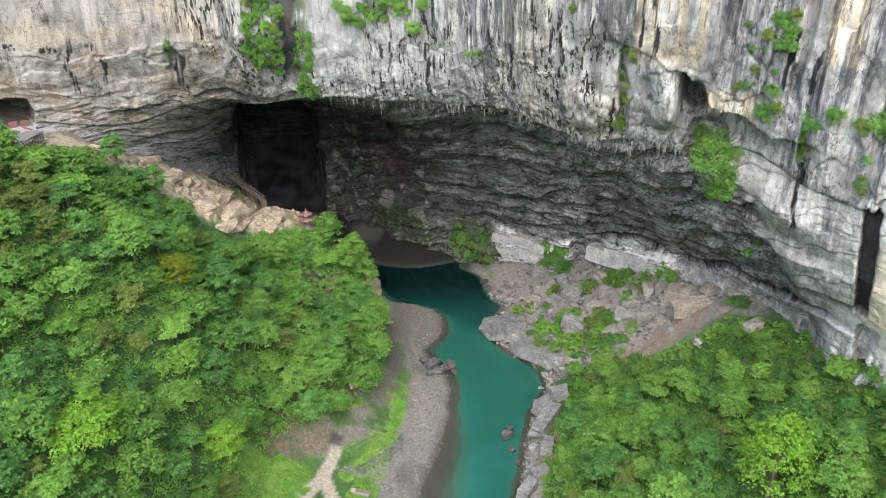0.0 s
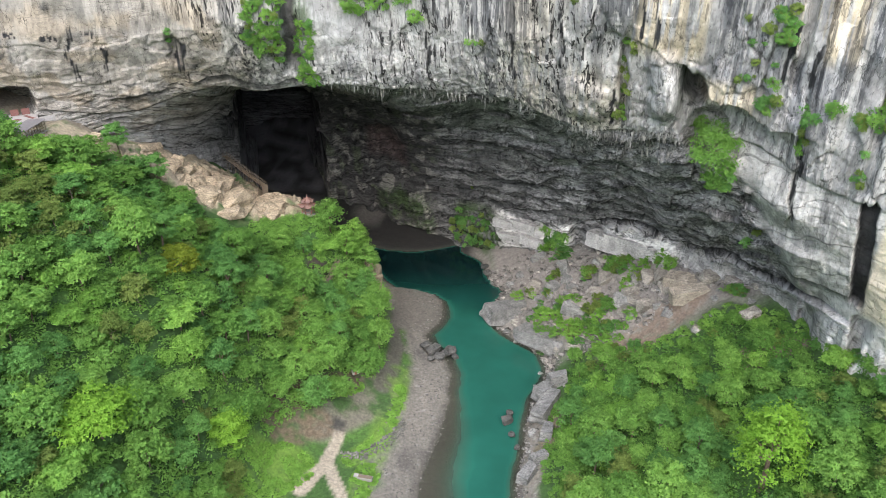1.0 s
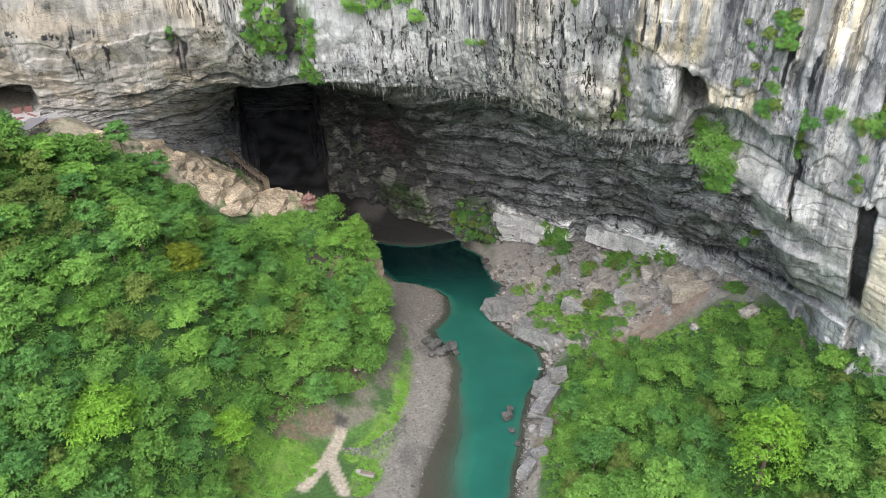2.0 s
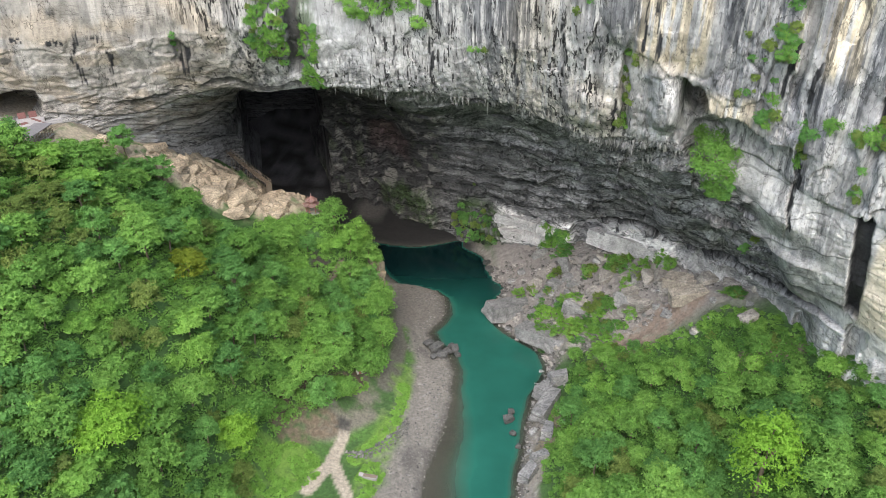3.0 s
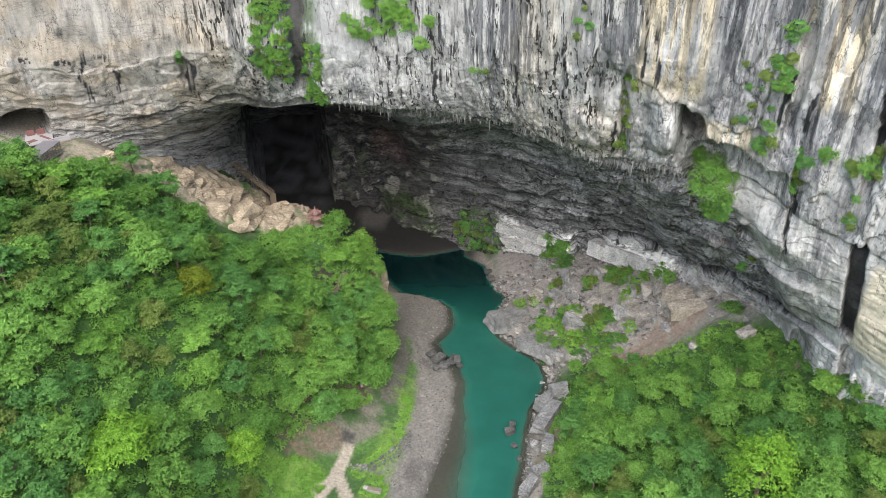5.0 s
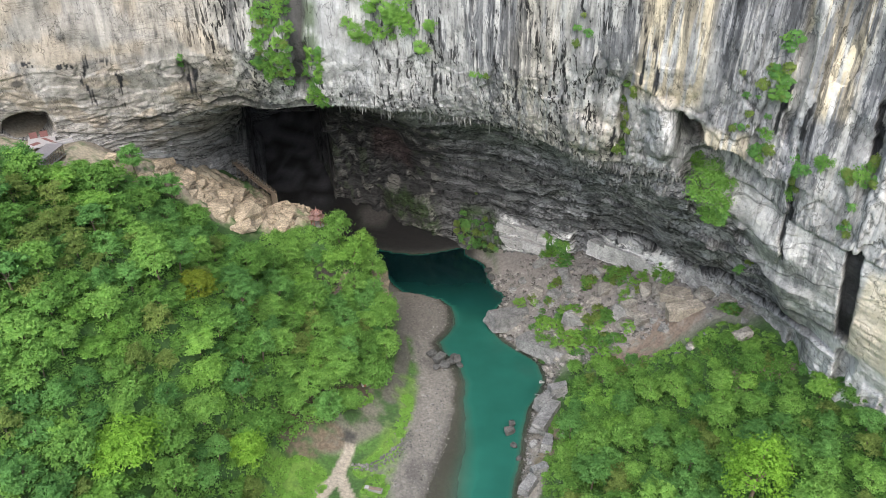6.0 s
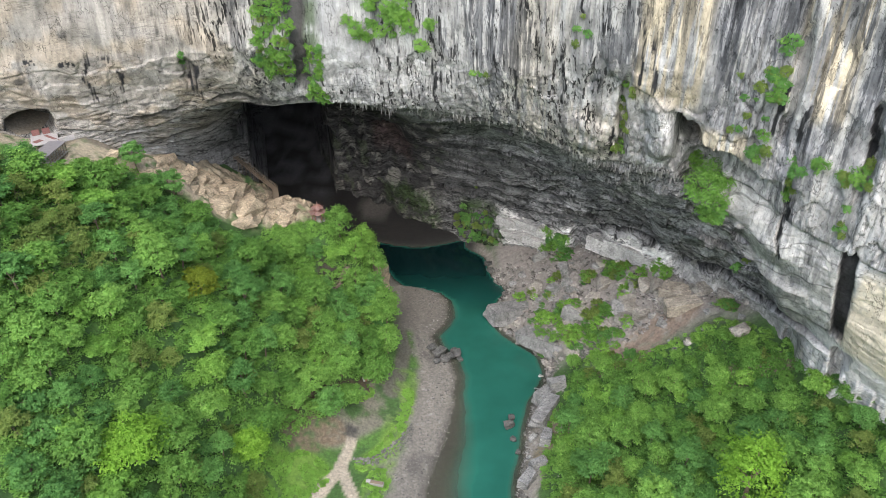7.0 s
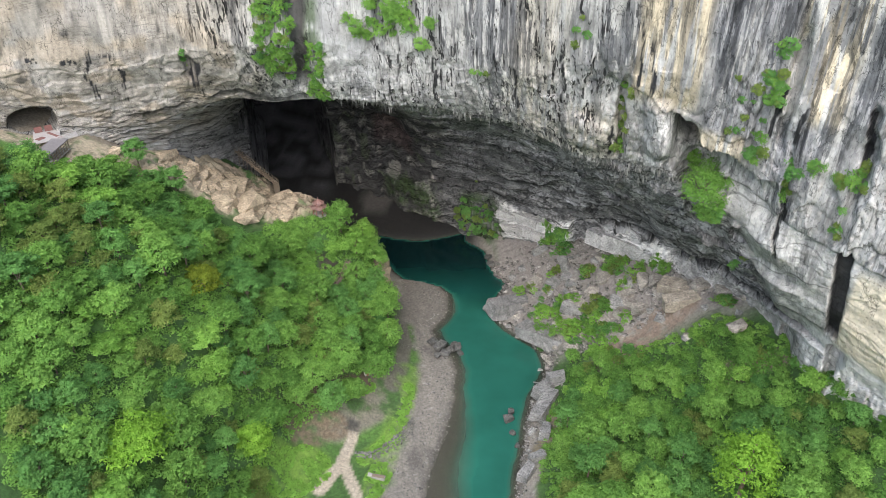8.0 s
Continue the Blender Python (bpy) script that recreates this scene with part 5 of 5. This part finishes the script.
def curved_roof(radius, rise, base, lift, sides=6, rings=8):
    """A tent roof with hollow slopes and upturned corners."""
    verts, faces, per = [], [], sides * 6
    for k in range(rings + 1):
        t = k / rings
        for j in range(per):
            a = 2 * math.pi * j / per
            c = abs(((j % 6) / 6) * 2 - 1)
            corner = c ** 3
            flat = math.cos(math.pi / sides) / math.cos((a + math.pi / sides) % (2 * math.pi / sides) - math.pi / sides)
            r = 0.06 + (radius - 0.06) * t * (flat * (1 + 0.06 * corner * t))
            verts.append((r * math.cos(a), r * math.sin(a), base + rise * (1 - t) ** 1.7 + lift * corner * t ** 4))
    for k in range(rings):
        for j in range(per):
            a, b = k * per + j, k * per + (j + 1) % per
            faces.append((a, a + per, b + per, b))
    top = len(verts)
    verts += [(x, y, z - 0.14) for x, y, z in verts]
    faces += [tuple(i + top for i in q[::-1]) for q in faces[:rings * per]]
    o = rings * per
    faces += [(o + j, top + o + j, top + o + (j + 1) % per, o + (j + 1) % per) for j in range(per)]
    return mesh_from("roof", verts, faces)


def pavilion(at):
    p = thing("pavilion", "two-tiered red-brown hexagonal pavilion with upturned eaves", "pavilion", at)
    part("base", box_poly(2.5, 0.5), CONCRETE, p, "pale stone base")
    for k in range(6):
        a = math.radians(60 * k)
        x, y = 1.9 * math.cos(a), 1.9 * math.sin(a)
        part("column", tube_bm((x, y, 0.2), (x, y, 3.0), 0.13), RED_WOOD, p)
        b = math.radians(60 * k + 60)
        x2, y2 = 1.9 * math.cos(b), 1.9 * math.sin(b)
        part("rail", tube_bm((x, y, 1.1), (x2, y2, 1.1), 0.06), RED_WOOD, p)
        part("beam", tube_bm((x, y, 2.8), (x2, y2, 2.8), 0.11), RED_WOOD, p)
        part("upper_column", tube_bm((x * 0.6, y * 0.6, 3.2), (x * 0.6, y * 0.6, 4.5), 0.1), RED_WOOD, p)
    for nm, rad, rise, base, lift in (("lower_roof", 2.95, 1.1, 2.9, 0.5), ("upper_roof", 2.1, 1.5, 4.4, 0.45)):
        roof = part(nm, curved_roof(rad, rise, base, lift), RED_TILE, p, "weathered red tiled roof")
        for k in range(6):
            a = math.radians(60 * k)
            ca, sa = math.cos(a), math.sin(a)
            mid, end = (0.5 * rad, base + rise * 0.5 ** 1.7 + 0.08), (1.04 * rad, base + lift + 0.06)
            part("ridge", tube_bm((0.2 * ca, 0.2 * sa, base + rise * 0.85), (mid[0] * ca, mid[0] * sa, mid[1]), 0.07, 5), RED_WOOD, roof)
            part("ridge", tube_bm((mid[0] * ca, mid[0] * sa, mid[1]), (end[0] * ca, end[0] * sa, end[1]), 0.07, 5), RED_WOOD, roof)
    part("finial", tube_bm((0, 0, 5.7), (0, 0, 6.6), 0.12), RED_TILE, roof)


def box_poly(radius, high, sides=6):
    bm = bmesh.new()
    bmesh.ops.create_cone(bm, cap_ends=True, segments=sides, radius1=radius, radius2=radius, depth=high)
    return bm


pavilion(pose(-43.4, 208.4, 33.2, 0, 0, 12))


def walkway(name, label, line, wide, mat):
    """A stepped boardwalk along (x, y, z) points with posts and rails at both sides."""
    w = thing(name, label, "walkway")
    step = 1.2
    for (a, b) in zip(line[:-1], line[1:]):
        a, b = np.array(a, float), np.array(b, float)
        n = max(2, int(np.linalg.norm(b - a) / step))
        turn = math.atan2(b[1] - a[1], b[0] - a[0])
        side = np.array([-math.sin(turn), math.cos(turn), 0]) * wide / 2
        for k in range(n):
            c = a + (b - a) * (k + 0.5) / n
            part("tread", box_bm(step * 1.06, wide, 0.22, c, turn), mat, w)
        for s in (-1, 1):
            for k in range(0, n + 1, 2):
                c = a + (b - a) * k / n + s * side
                low = float(ground_height(np.array([c[0]]), np.array([c[1]]))[0]) - 0.3
                part("post", tube_bm((c[0], c[1], max(min(low, c[2]), c[2] - 4)), c + (0, 0, 1.15), 0.07, 5), mat, w)
            part("handrail", tube_bm(a + s * side + (0, 0, 1.1), b + s * side + (0, 0, 1.1), 0.07, 5), mat, w)
            part("midrail", tube_bm(a + s * side + (0, 0, 0.6), b + s * side + (0, 0, 0.6), 0.05, 5), mat, w)


walkway("stairway", "brown railed stairway over the tan rocks to the cave", [(-80, 247, 39), (-70, 238, 35.5), (-62, 229.5, 34.2), (-59.5, 220, 34), (-53, 213, 34), (-46.5, 209.5, 33.6)], 1.8, PLANK)
walkway("footbridge", "narrow dark wooden stairs among the bushes", [(-38, 187, 17), (-35, 192, 19), (-33, 197, 22)], 1.2, PLANK)


def hut(at):
    h = thing("hut", "tiny white hut with a red roof in the trees", "hut", at)
    part("wall", box_bm(1.7, 1.6, 2.0, (0, 0, 1.0)), WHITE_STONE, h)
    part("roof", box_bm(2.3, 2.2, 0.25, (0, 0, 2.15)), RED_TILE, h, "red tiled roof")
    door = part("door", box_bm(0.7, 0.06, 1.6, (0, -0.82, 0.85)), RED_WOOD, h)
    part("handle", box_bm(0.06, 0.05, 0.2, (0.24, -0.87, 0.9), 0, 0.01), DARK_STEEL, door)


hut(pose(-24.0, 156.2, 9.4, 0, 0, 20))


def tank(at):
    t = thing("concrete_trough", "low weathered concrete trough beside the track", "trough", at)
    part("body", box_bm(3.6, 1.2, 0.8, (0, 0, 0.4)), CONCRETE, t)
    part("cover", box_bm(3.3, 0.9, 0.12, (0, 0, 0.84)), PLANK, t, "dark brown cover")
    part("end_block", box_bm(1.1, 0.9, 1.0, (-2.2, 0.1, 0.5)), WHITE_STONE, t, "white end block")


tank(pose(-18.6, 124.6, 2.3, 0, 0, -12))


def stone_wall(line):
    """A low dry-stone retaining wall: single stones along a line."""
    w = thing("retaining_wall", "low grey dry-stone wall above the gravel bar", "wall", kind="structure")
    meshes = []
    for i in range(4):
        me = boulder_mesh("stone", 500 + i, (0.16, 0.155, 0.14), 10, 0)
        me.materials.append(BOULDER)
        meshes.append(me)
    for (ax, ay), (bx, by) in zip(line[:-1], line[1:]):
        n = int(math.hypot(bx - ax, by - ay) / 0.48)
        for k in range(n):
            for row, out in ((0, 0.0), (1, 0.0), (0, 0.9), (0, 1.7)):
                x = ax + (bx - ax) * k / n + rng.normal(0, 0.2) + out * 0.6
                y = ay + (by - ay) * k / n + rng.normal(0, 0.2) - out * 0.7
                z = float(ground_height(np.array([x]), np.array([y]))[0])
                s = new("stone", meshes[rng.randint(4)])
                s.parent = w
                q = rng.uniform(0.5, 0.95)
                s.matrix_world = pose(x, y, z + 0.1 + 0.4 * row, 0, 0, rng.uniform(0, 360)) @ Matrix.Diagonal((q, q * 0.8, q * 0.7, 1))


stone_wall([(-25.0, 131.5), (-21, 132.2), (-16, 136.8), (-12.5, 141.5), (-10.5, 146)])


def plaza():
    """The small cave's forecourt: patterned paving, a low wall and a sheet-roofed passage."""
    p = thing("cave_forecourt", "white and red patterned stone forecourt before a small cave", "forecourt", pose(-110.5, 185, 71.6, 0, 0, 28) @ Matrix.Diagonal((0.75, 0.75, 0.75, 1)))
    part("paving", box_bm(9, 12, 0.5, (-2, 1, 0)), WHITE_STONE, p, "white stone paving")
    part("red_panel", box_bm(1.2, 8, 0.1, (0.4, 0, 0.31), 0.5), RED_STONE, p, "red stripe")
    part("red_panel", box_bm(3.0, 2.4, 0.1, (-4.2, -1.6, 0.31), 0.6), RED_STONE, p, "red stripe")
    part("parapet", box_bm(7, 0.4, 0.9, (4.6, -2.4, 0.2), 0.3), WHITE_STONE, p, "white parapet")
    part("parapet", box_bm(7, 0.4, 0.9, (4.8, -4.0, -0.2), 0.3), WHITE_STONE, p, "white parapet")
    for x, y in ((-4.5, 5.0), (-1.0, 5.2)):
        part("carved_panel", box_bm(2.6, 0.4, 2.2, (x, y, 1.4), 0.1), RED_STONE, p, "dark red carved panel")
    c = thing("covered_passage", "passage with a plain dark grey sheet roof and dark lattice side", "passage", pose(-106.2, 175.5, 70.0, 0, 0, 0))
    part("roof", box_bm(4.6, 10, 0.25, (0, 0, 2.6), 0.0), DARK_STEEL, c, "dark grey sheet roof")
    for k in range(8):
        part("post", box_bm(0.14, 0.14, 3.4, (2.1, -4.6 + 1.3 * k, 0.8)), PLANK, c)
        part("post", box_bm(0.14, 0.14, 3.4, (-2.1, -4.6 + 1.3 * k, 0.8)), PLANK, c)
    part("floor", box_bm(4.4, 10, 0.3, (0, 0, -0.2)), CONCRETE, c)
    for k in range(3):
        part("lattice", box_bm(0.08, 9.6, 0.14, (2.15, 0, 0.4 + 0.6 * k)), PLANK, c)


plaza()
KINDS = [
    (7.5, 6.5, 60, 44, 0.50, LEAF, "broad green tree with a dense rounded crown in the forest", 0.2, 0.0),
    (8.5, 7.0, 64, 44, 0.52, LEAF, "tall green tree with a lumpy crown in the forest", 0.22, 0.3),
    (6.5, 6.0, 56, 44, 0.46, LEAF_DEEP, "dark bluish-green tree with a low dense crown", 0.15, 0.0),
    (9.0, 6.0, 60, 44, 0.48, LEAF_DEEP, "tall deep-green tree with a narrow crown", 0.25, 0.2),
    (7.0, 7.5, 60, 44, 0.60, LEAF_BRIGHT, "light green tree with broad layered sprays of leaves", 0.25, 0.8),
    (6.0, 5.0, 50, 40, 0.42, LEAF_OLIVE, "olive-brown tree with sparse small leaves", 0.2, 0.0),
    (5.0, 5.5, 50, 40, 0.44, LEAF, "low bushy green tree among taller ones", 0.1, 0.0),
    (8.0, 7.5, 64, 44, 0.52, LEAF, "spreading green tree with drooping sprays", 0.2, 0.5),
]
YOUNG = [
    (4.2, 5.0, 36, 34, 0.42, LEAF, "young bushy green tree filling a gap in the forest", 0.05, 0.0),
    (3.6, 4.6, 34, 34, 0.40, LEAF_DEEP, "young deep-green tree filling a gap in the forest", 0.05, 0.0),
    (4.6, 4.4, 34, 34, 0.42, LEAF_BRIGHT, "young light green tree filling a gap in the forest", 0.05, 0.4),
    (3.6, 4.4, 32, 32, 0.38, LEAF_OLIVE, "young olive-green tree filling a gap in the forest", 0.05, 0.0),
]
models = [tree_model(100 + i, h, w, c, p, leaf, mat, lab, low, lay) for i, (h, w, c, p, leaf, mat, lab, low, lay) in enumerate(KINDS)]
rng = np.random.RandomState(11)


def wooded(x, y, more=0.0):
    """Whether trees grow there."""
    if (x + 39) ** 2 + (y - 194) ** 2 < 22 or (x + 23.6) ** 2 + (y - 153.5) ** 2 < 18:
        return False
    if x < 0:
        bank = np.interp(y, [60, 100, 118, 124, 134, 142, 152, 165, 185, 205, 212], [-44, -45, -45, -44, -40, -31.5, -23, -17, -20, -26, -30])
        back = np.interp(x, [-120, -112, -100, -98, -90, -85, -78, -72, -64, -56, -52, -40, -38, -28], [158, 160, 163, 173, 187, 189, 187, 187, 189, 195, 197, 198, 206, 209])
        return x < bank and y < back + more * (-57 < x < -24)
    edge = np.interp(y, [60, 100, 130, 150, 165, 172], [26, 26.5, 29.5, 33, 37, 62])
    back = np.interp(x, [25, 36, 46, 56, 64, 70, 76, 82, 100], [150, 164, 162, 156, 153, 150, 147, 134, 116])
    return x > edge and y < back


# single trees that stand out: x, y, height, width, leaves, label
GIANTS = [
    (-25.5, 203, 13, 8, LEAF, "green tree leaning over the river bank", 0.1),
    (-31, 202, 12, 8, LEAF_BRIGHT, "light green tree on the bluff above the river", 0.2),
    (-63.8, 102.2, 11, 12.5, LEAF_LIME, "big light green tree with layered horizontal sprays", 0.9),
    (-46.9, 119.5, 10, 8, LEAF_LIME, "light green tree with a tall uneven crown", 0.5),
    (59.5, 98.5, 21, 11.5, LEAF_LIME, "tall bright green tree above the rocky bank", 0.3),
    (-62, 147, 8, 8, LEAF_YELLOW, "yellow-green tree with pale new leaves", 0.3),
    (-55, 128, 9, 7, LEAF_BRIGHT, "light green tree on the slope", 0.4),
    (-29, 208.5, 15, 9, LEAF_BRIGHT, "tall light green tree beside the pavilion", 0.2),
    (-101.5, 156, 12, 9, LEAF, "tall green tree before the small cave", 0.1),
    (-104.5, 160, 11, 9, LEAF_DEEP, "tall deep-green tree before the small cave", 0.1),
    (-36.5, 206.5, 12, 9, LEAF, "bushy green tree below the pavilion", 0.2),
]
niche_tree = tree_model(260, 10.5, 9.5, 90, 46, 0.42, LEAF, "bushy light green tree hanging from a niche in the cliff", 0.05, 0.3)
root = cliff_at(21.6, 74.5, 2, 4)
niche_tree.matrix_basis = pose(*root, 22, 0, -21) @ pose(0, 0, -0.8)
spots = []
for i, (x, y, h, w, mat, lab, lay) in enumerate(GIANTS):
    big_tree = tree_model(200 + i, h, w, int(9 * w), 46, 0.55, mat, lab, 0.15, lay)
    big_tree.matrix_basis = pose(x, y, float(ground_height(np.array([x]), np.array([y]))[0]) - 0.3)
    spots.append((x, y, w * 0.5))


def scatter(count, gap, tests):
    out = []
    for k in range(tests):
        x, y = (rng.uniform(-120, -15), rng.uniform(78, 212)) if rng.rand() < 0.68 else (rng.uniform(24, 98), rng.uniform(78, 170))
        if abs(math.degrees(math.atan2(x, y))) > 41 or not wooded(x, y):
            continue
        if all((x - a) ** 2 + (y - b) ** 2 > max(gap, c + 1) ** 2 for a, b, c in spots):
            spots.append((x, y, 0.0))
            out.append((x, y))
            if len(out) >= count:
                break
    return np.array(out)


def edge_growth(x, y):
    """Trees stay low where the forest thins out towards the scree and the foot of the cliff."""
    if x < 0:
        return 1.0
    back = np.interp(x, [25, 36, 46, 56, 64, 70, 76, 82, 100], [150, 164, 162, 156, 153, 150, 147, 134, 116])
    return float(np.clip(0.45 + (back - y) / 30, 0.45, 1.0)) * float(np.clip(1.25 - x / 160, 0.6, 1.0))


def plant(models, places, chance, lo, hi, dry):
    z = ground_height(places[:, 0], places[:, 1])
    pick = rng.choice(len(models), len(places), p=chance)
    first = {}
    for (x, y), h, i in zip(places, z, pick):
        if x < -84 and 120 < y < 162 and rng.rand() < 0.5:
            i = dry
        s = rng.uniform(lo, hi) * edge_growth(x, y)
        m = pose(x, y, h - 0.2, rng.normal(0, 3), rng.normal(0, 3), rng.uniform(0, 360)) @ Matrix.Diagonal((s, s, s * rng.uniform(0.85, 1.15), 1))
        if i in first:
            copy_thing(models[i], m)
        else:
            first[i] = m
    for i, m in first.items():
        models[i].matrix_basis = m


plant(models, scatter(290, 5.6, 12000), [0.2, 0.15, 0.15, 0.12, 0.06, 0.08, 0.12, 0.12], 0.8, 1.3, 5)
saplings = [tree_model(400 + i, h, w, c, p, leaf, mat, lab, low, lay) for i, (h, w, c, p, leaf, mat, lab, low, lay) in enumerate(YOUNG)]
for o in saplings:
    o.name = "young_tree"
    tagged(o, group="young forest trees")
plant(saplings, scatter(290, 3.6, 12000), [0.45, 0.25, 0.15, 0.15], 0.8, 1.5, 3)

# undergrowth: low bushes and creepers that close the gaps between the trees
def undergrowth(name, label, count, box, test, mats, size=(0.9, 2.6)):
    small = size[1] < 1
    n = 0
    cs, ns, sz2 = [], [], []
    while n < count:
        x, y = rng.uniform(box[0], box[1], 4000), rng.uniform(box[2], box[3], 4000)
        ok = np.array([test(a, b) for a, b in zip(x, y)]) & (np.abs(np.degrees(np.arctan2(x, y))) < 43)
        x, y = x[ok], y[ok]
        z = ground_height(x, y)
        for a, b, c in zip(x, y, z):
            r = rng.uniform(*size)
            k = 16 if small else int(34 + 22 * r)
            q = rng.normal(size=(k, 3))
            q[:, 2] = np.abs(q[:, 2])
            q /= np.linalg.norm(q, axis=1)[:, None]
            cs.append(np.array([a, b, c]) + q * r * np.array([1, 1, 0.9]) * rng.uniform(0.5, 1, (k, 1)))
            ns.append(q + np.array([0, 0, 0.8]))
            sz2.append(np.full(k, 0.3 if small else 0.42))
            n += 1
            if n >= count:
                break
    v, f = leaves(np.concatenate(cs), np.concatenate(ns), np.concatenate(sz2), rng)
    me = mesh_from(name, v, f)
    me.materials.append(mats)
    tagged(new(name, me), label, "undergrowth", kind="stuff")


undergrowth("undergrowth", "dense green bushes and creepers under the forest trees", 3300, (-122, -14, 76, 214), lambda x, y: wooded(x, y, 8.0), LEAF)
undergrowth("undergrowth", "low green bushes and creepers below the pavilion", 220, (-60, -37, 193, 207), lambda x, y: y < np.interp(x, [-60, -50, -44, -37], [200, 206, 205, 207]), LEAF, (0.7, 1.7))
undergrowth("undergrowth", "low bushes and weeds along the stony shore", 170, (24, 40, 110, 152), lambda x, y: 5.5 < shore_gap(np.array([x]), np.array([y]))[0][0] < 13, LEAF, (0.6, 1.5))
undergrowth("undergrowth", "low green shrubs between the forest and the cliff foot", 240, (40, 92, 112, 172), lambda x, y: 0 < y - np.interp(x, [36, 46, 56, 64, 70, 76, 82, 100], [163, 161, 155, 151, 148, 145, 132, 114]) < np.interp(x, [40, 55, 66, 80], [2, 3, 6, 9]), LEAF, (0.5, 1.3))
undergrowth("undergrowth", "dense green bushes and creepers on the rocky bank", 1700, (22, 98, 76, 172), wooded, LEAF)


def grassy(x, y):
    """Meadow and weeds beside the track and the gravel bar."""
    near = lambda line, w: min(math.hypot(x - (ax + t * (bx - ax)), y - (ay + t * (by - ay))) for (ax, ay), (bx, by) in zip(line[:-1], line[1:]) for t in (0, 0.2, 0.4, 0.6, 0.8, 1)) < w
    if perlin(x * 0.3, y * 0.3, 4.0) < -0.15:
        return False
    return near([(-43, 114), (-40, 121), (-36, 125)], 5.5) or near([(-23, 130), (-15.5, 139), (-12.8, 150), (-12, 158)], 1.7) or near([(-20, 121), (-18, 127)], 3.0) or near([(-30, 148), (-24, 154)], 2.5)


undergrowth("grass", "bright green grass and weeds beside the track", 3000, (-50, -8, 108, 164), grassy, LEAF_BRIGHT, (0.2, 0.5))
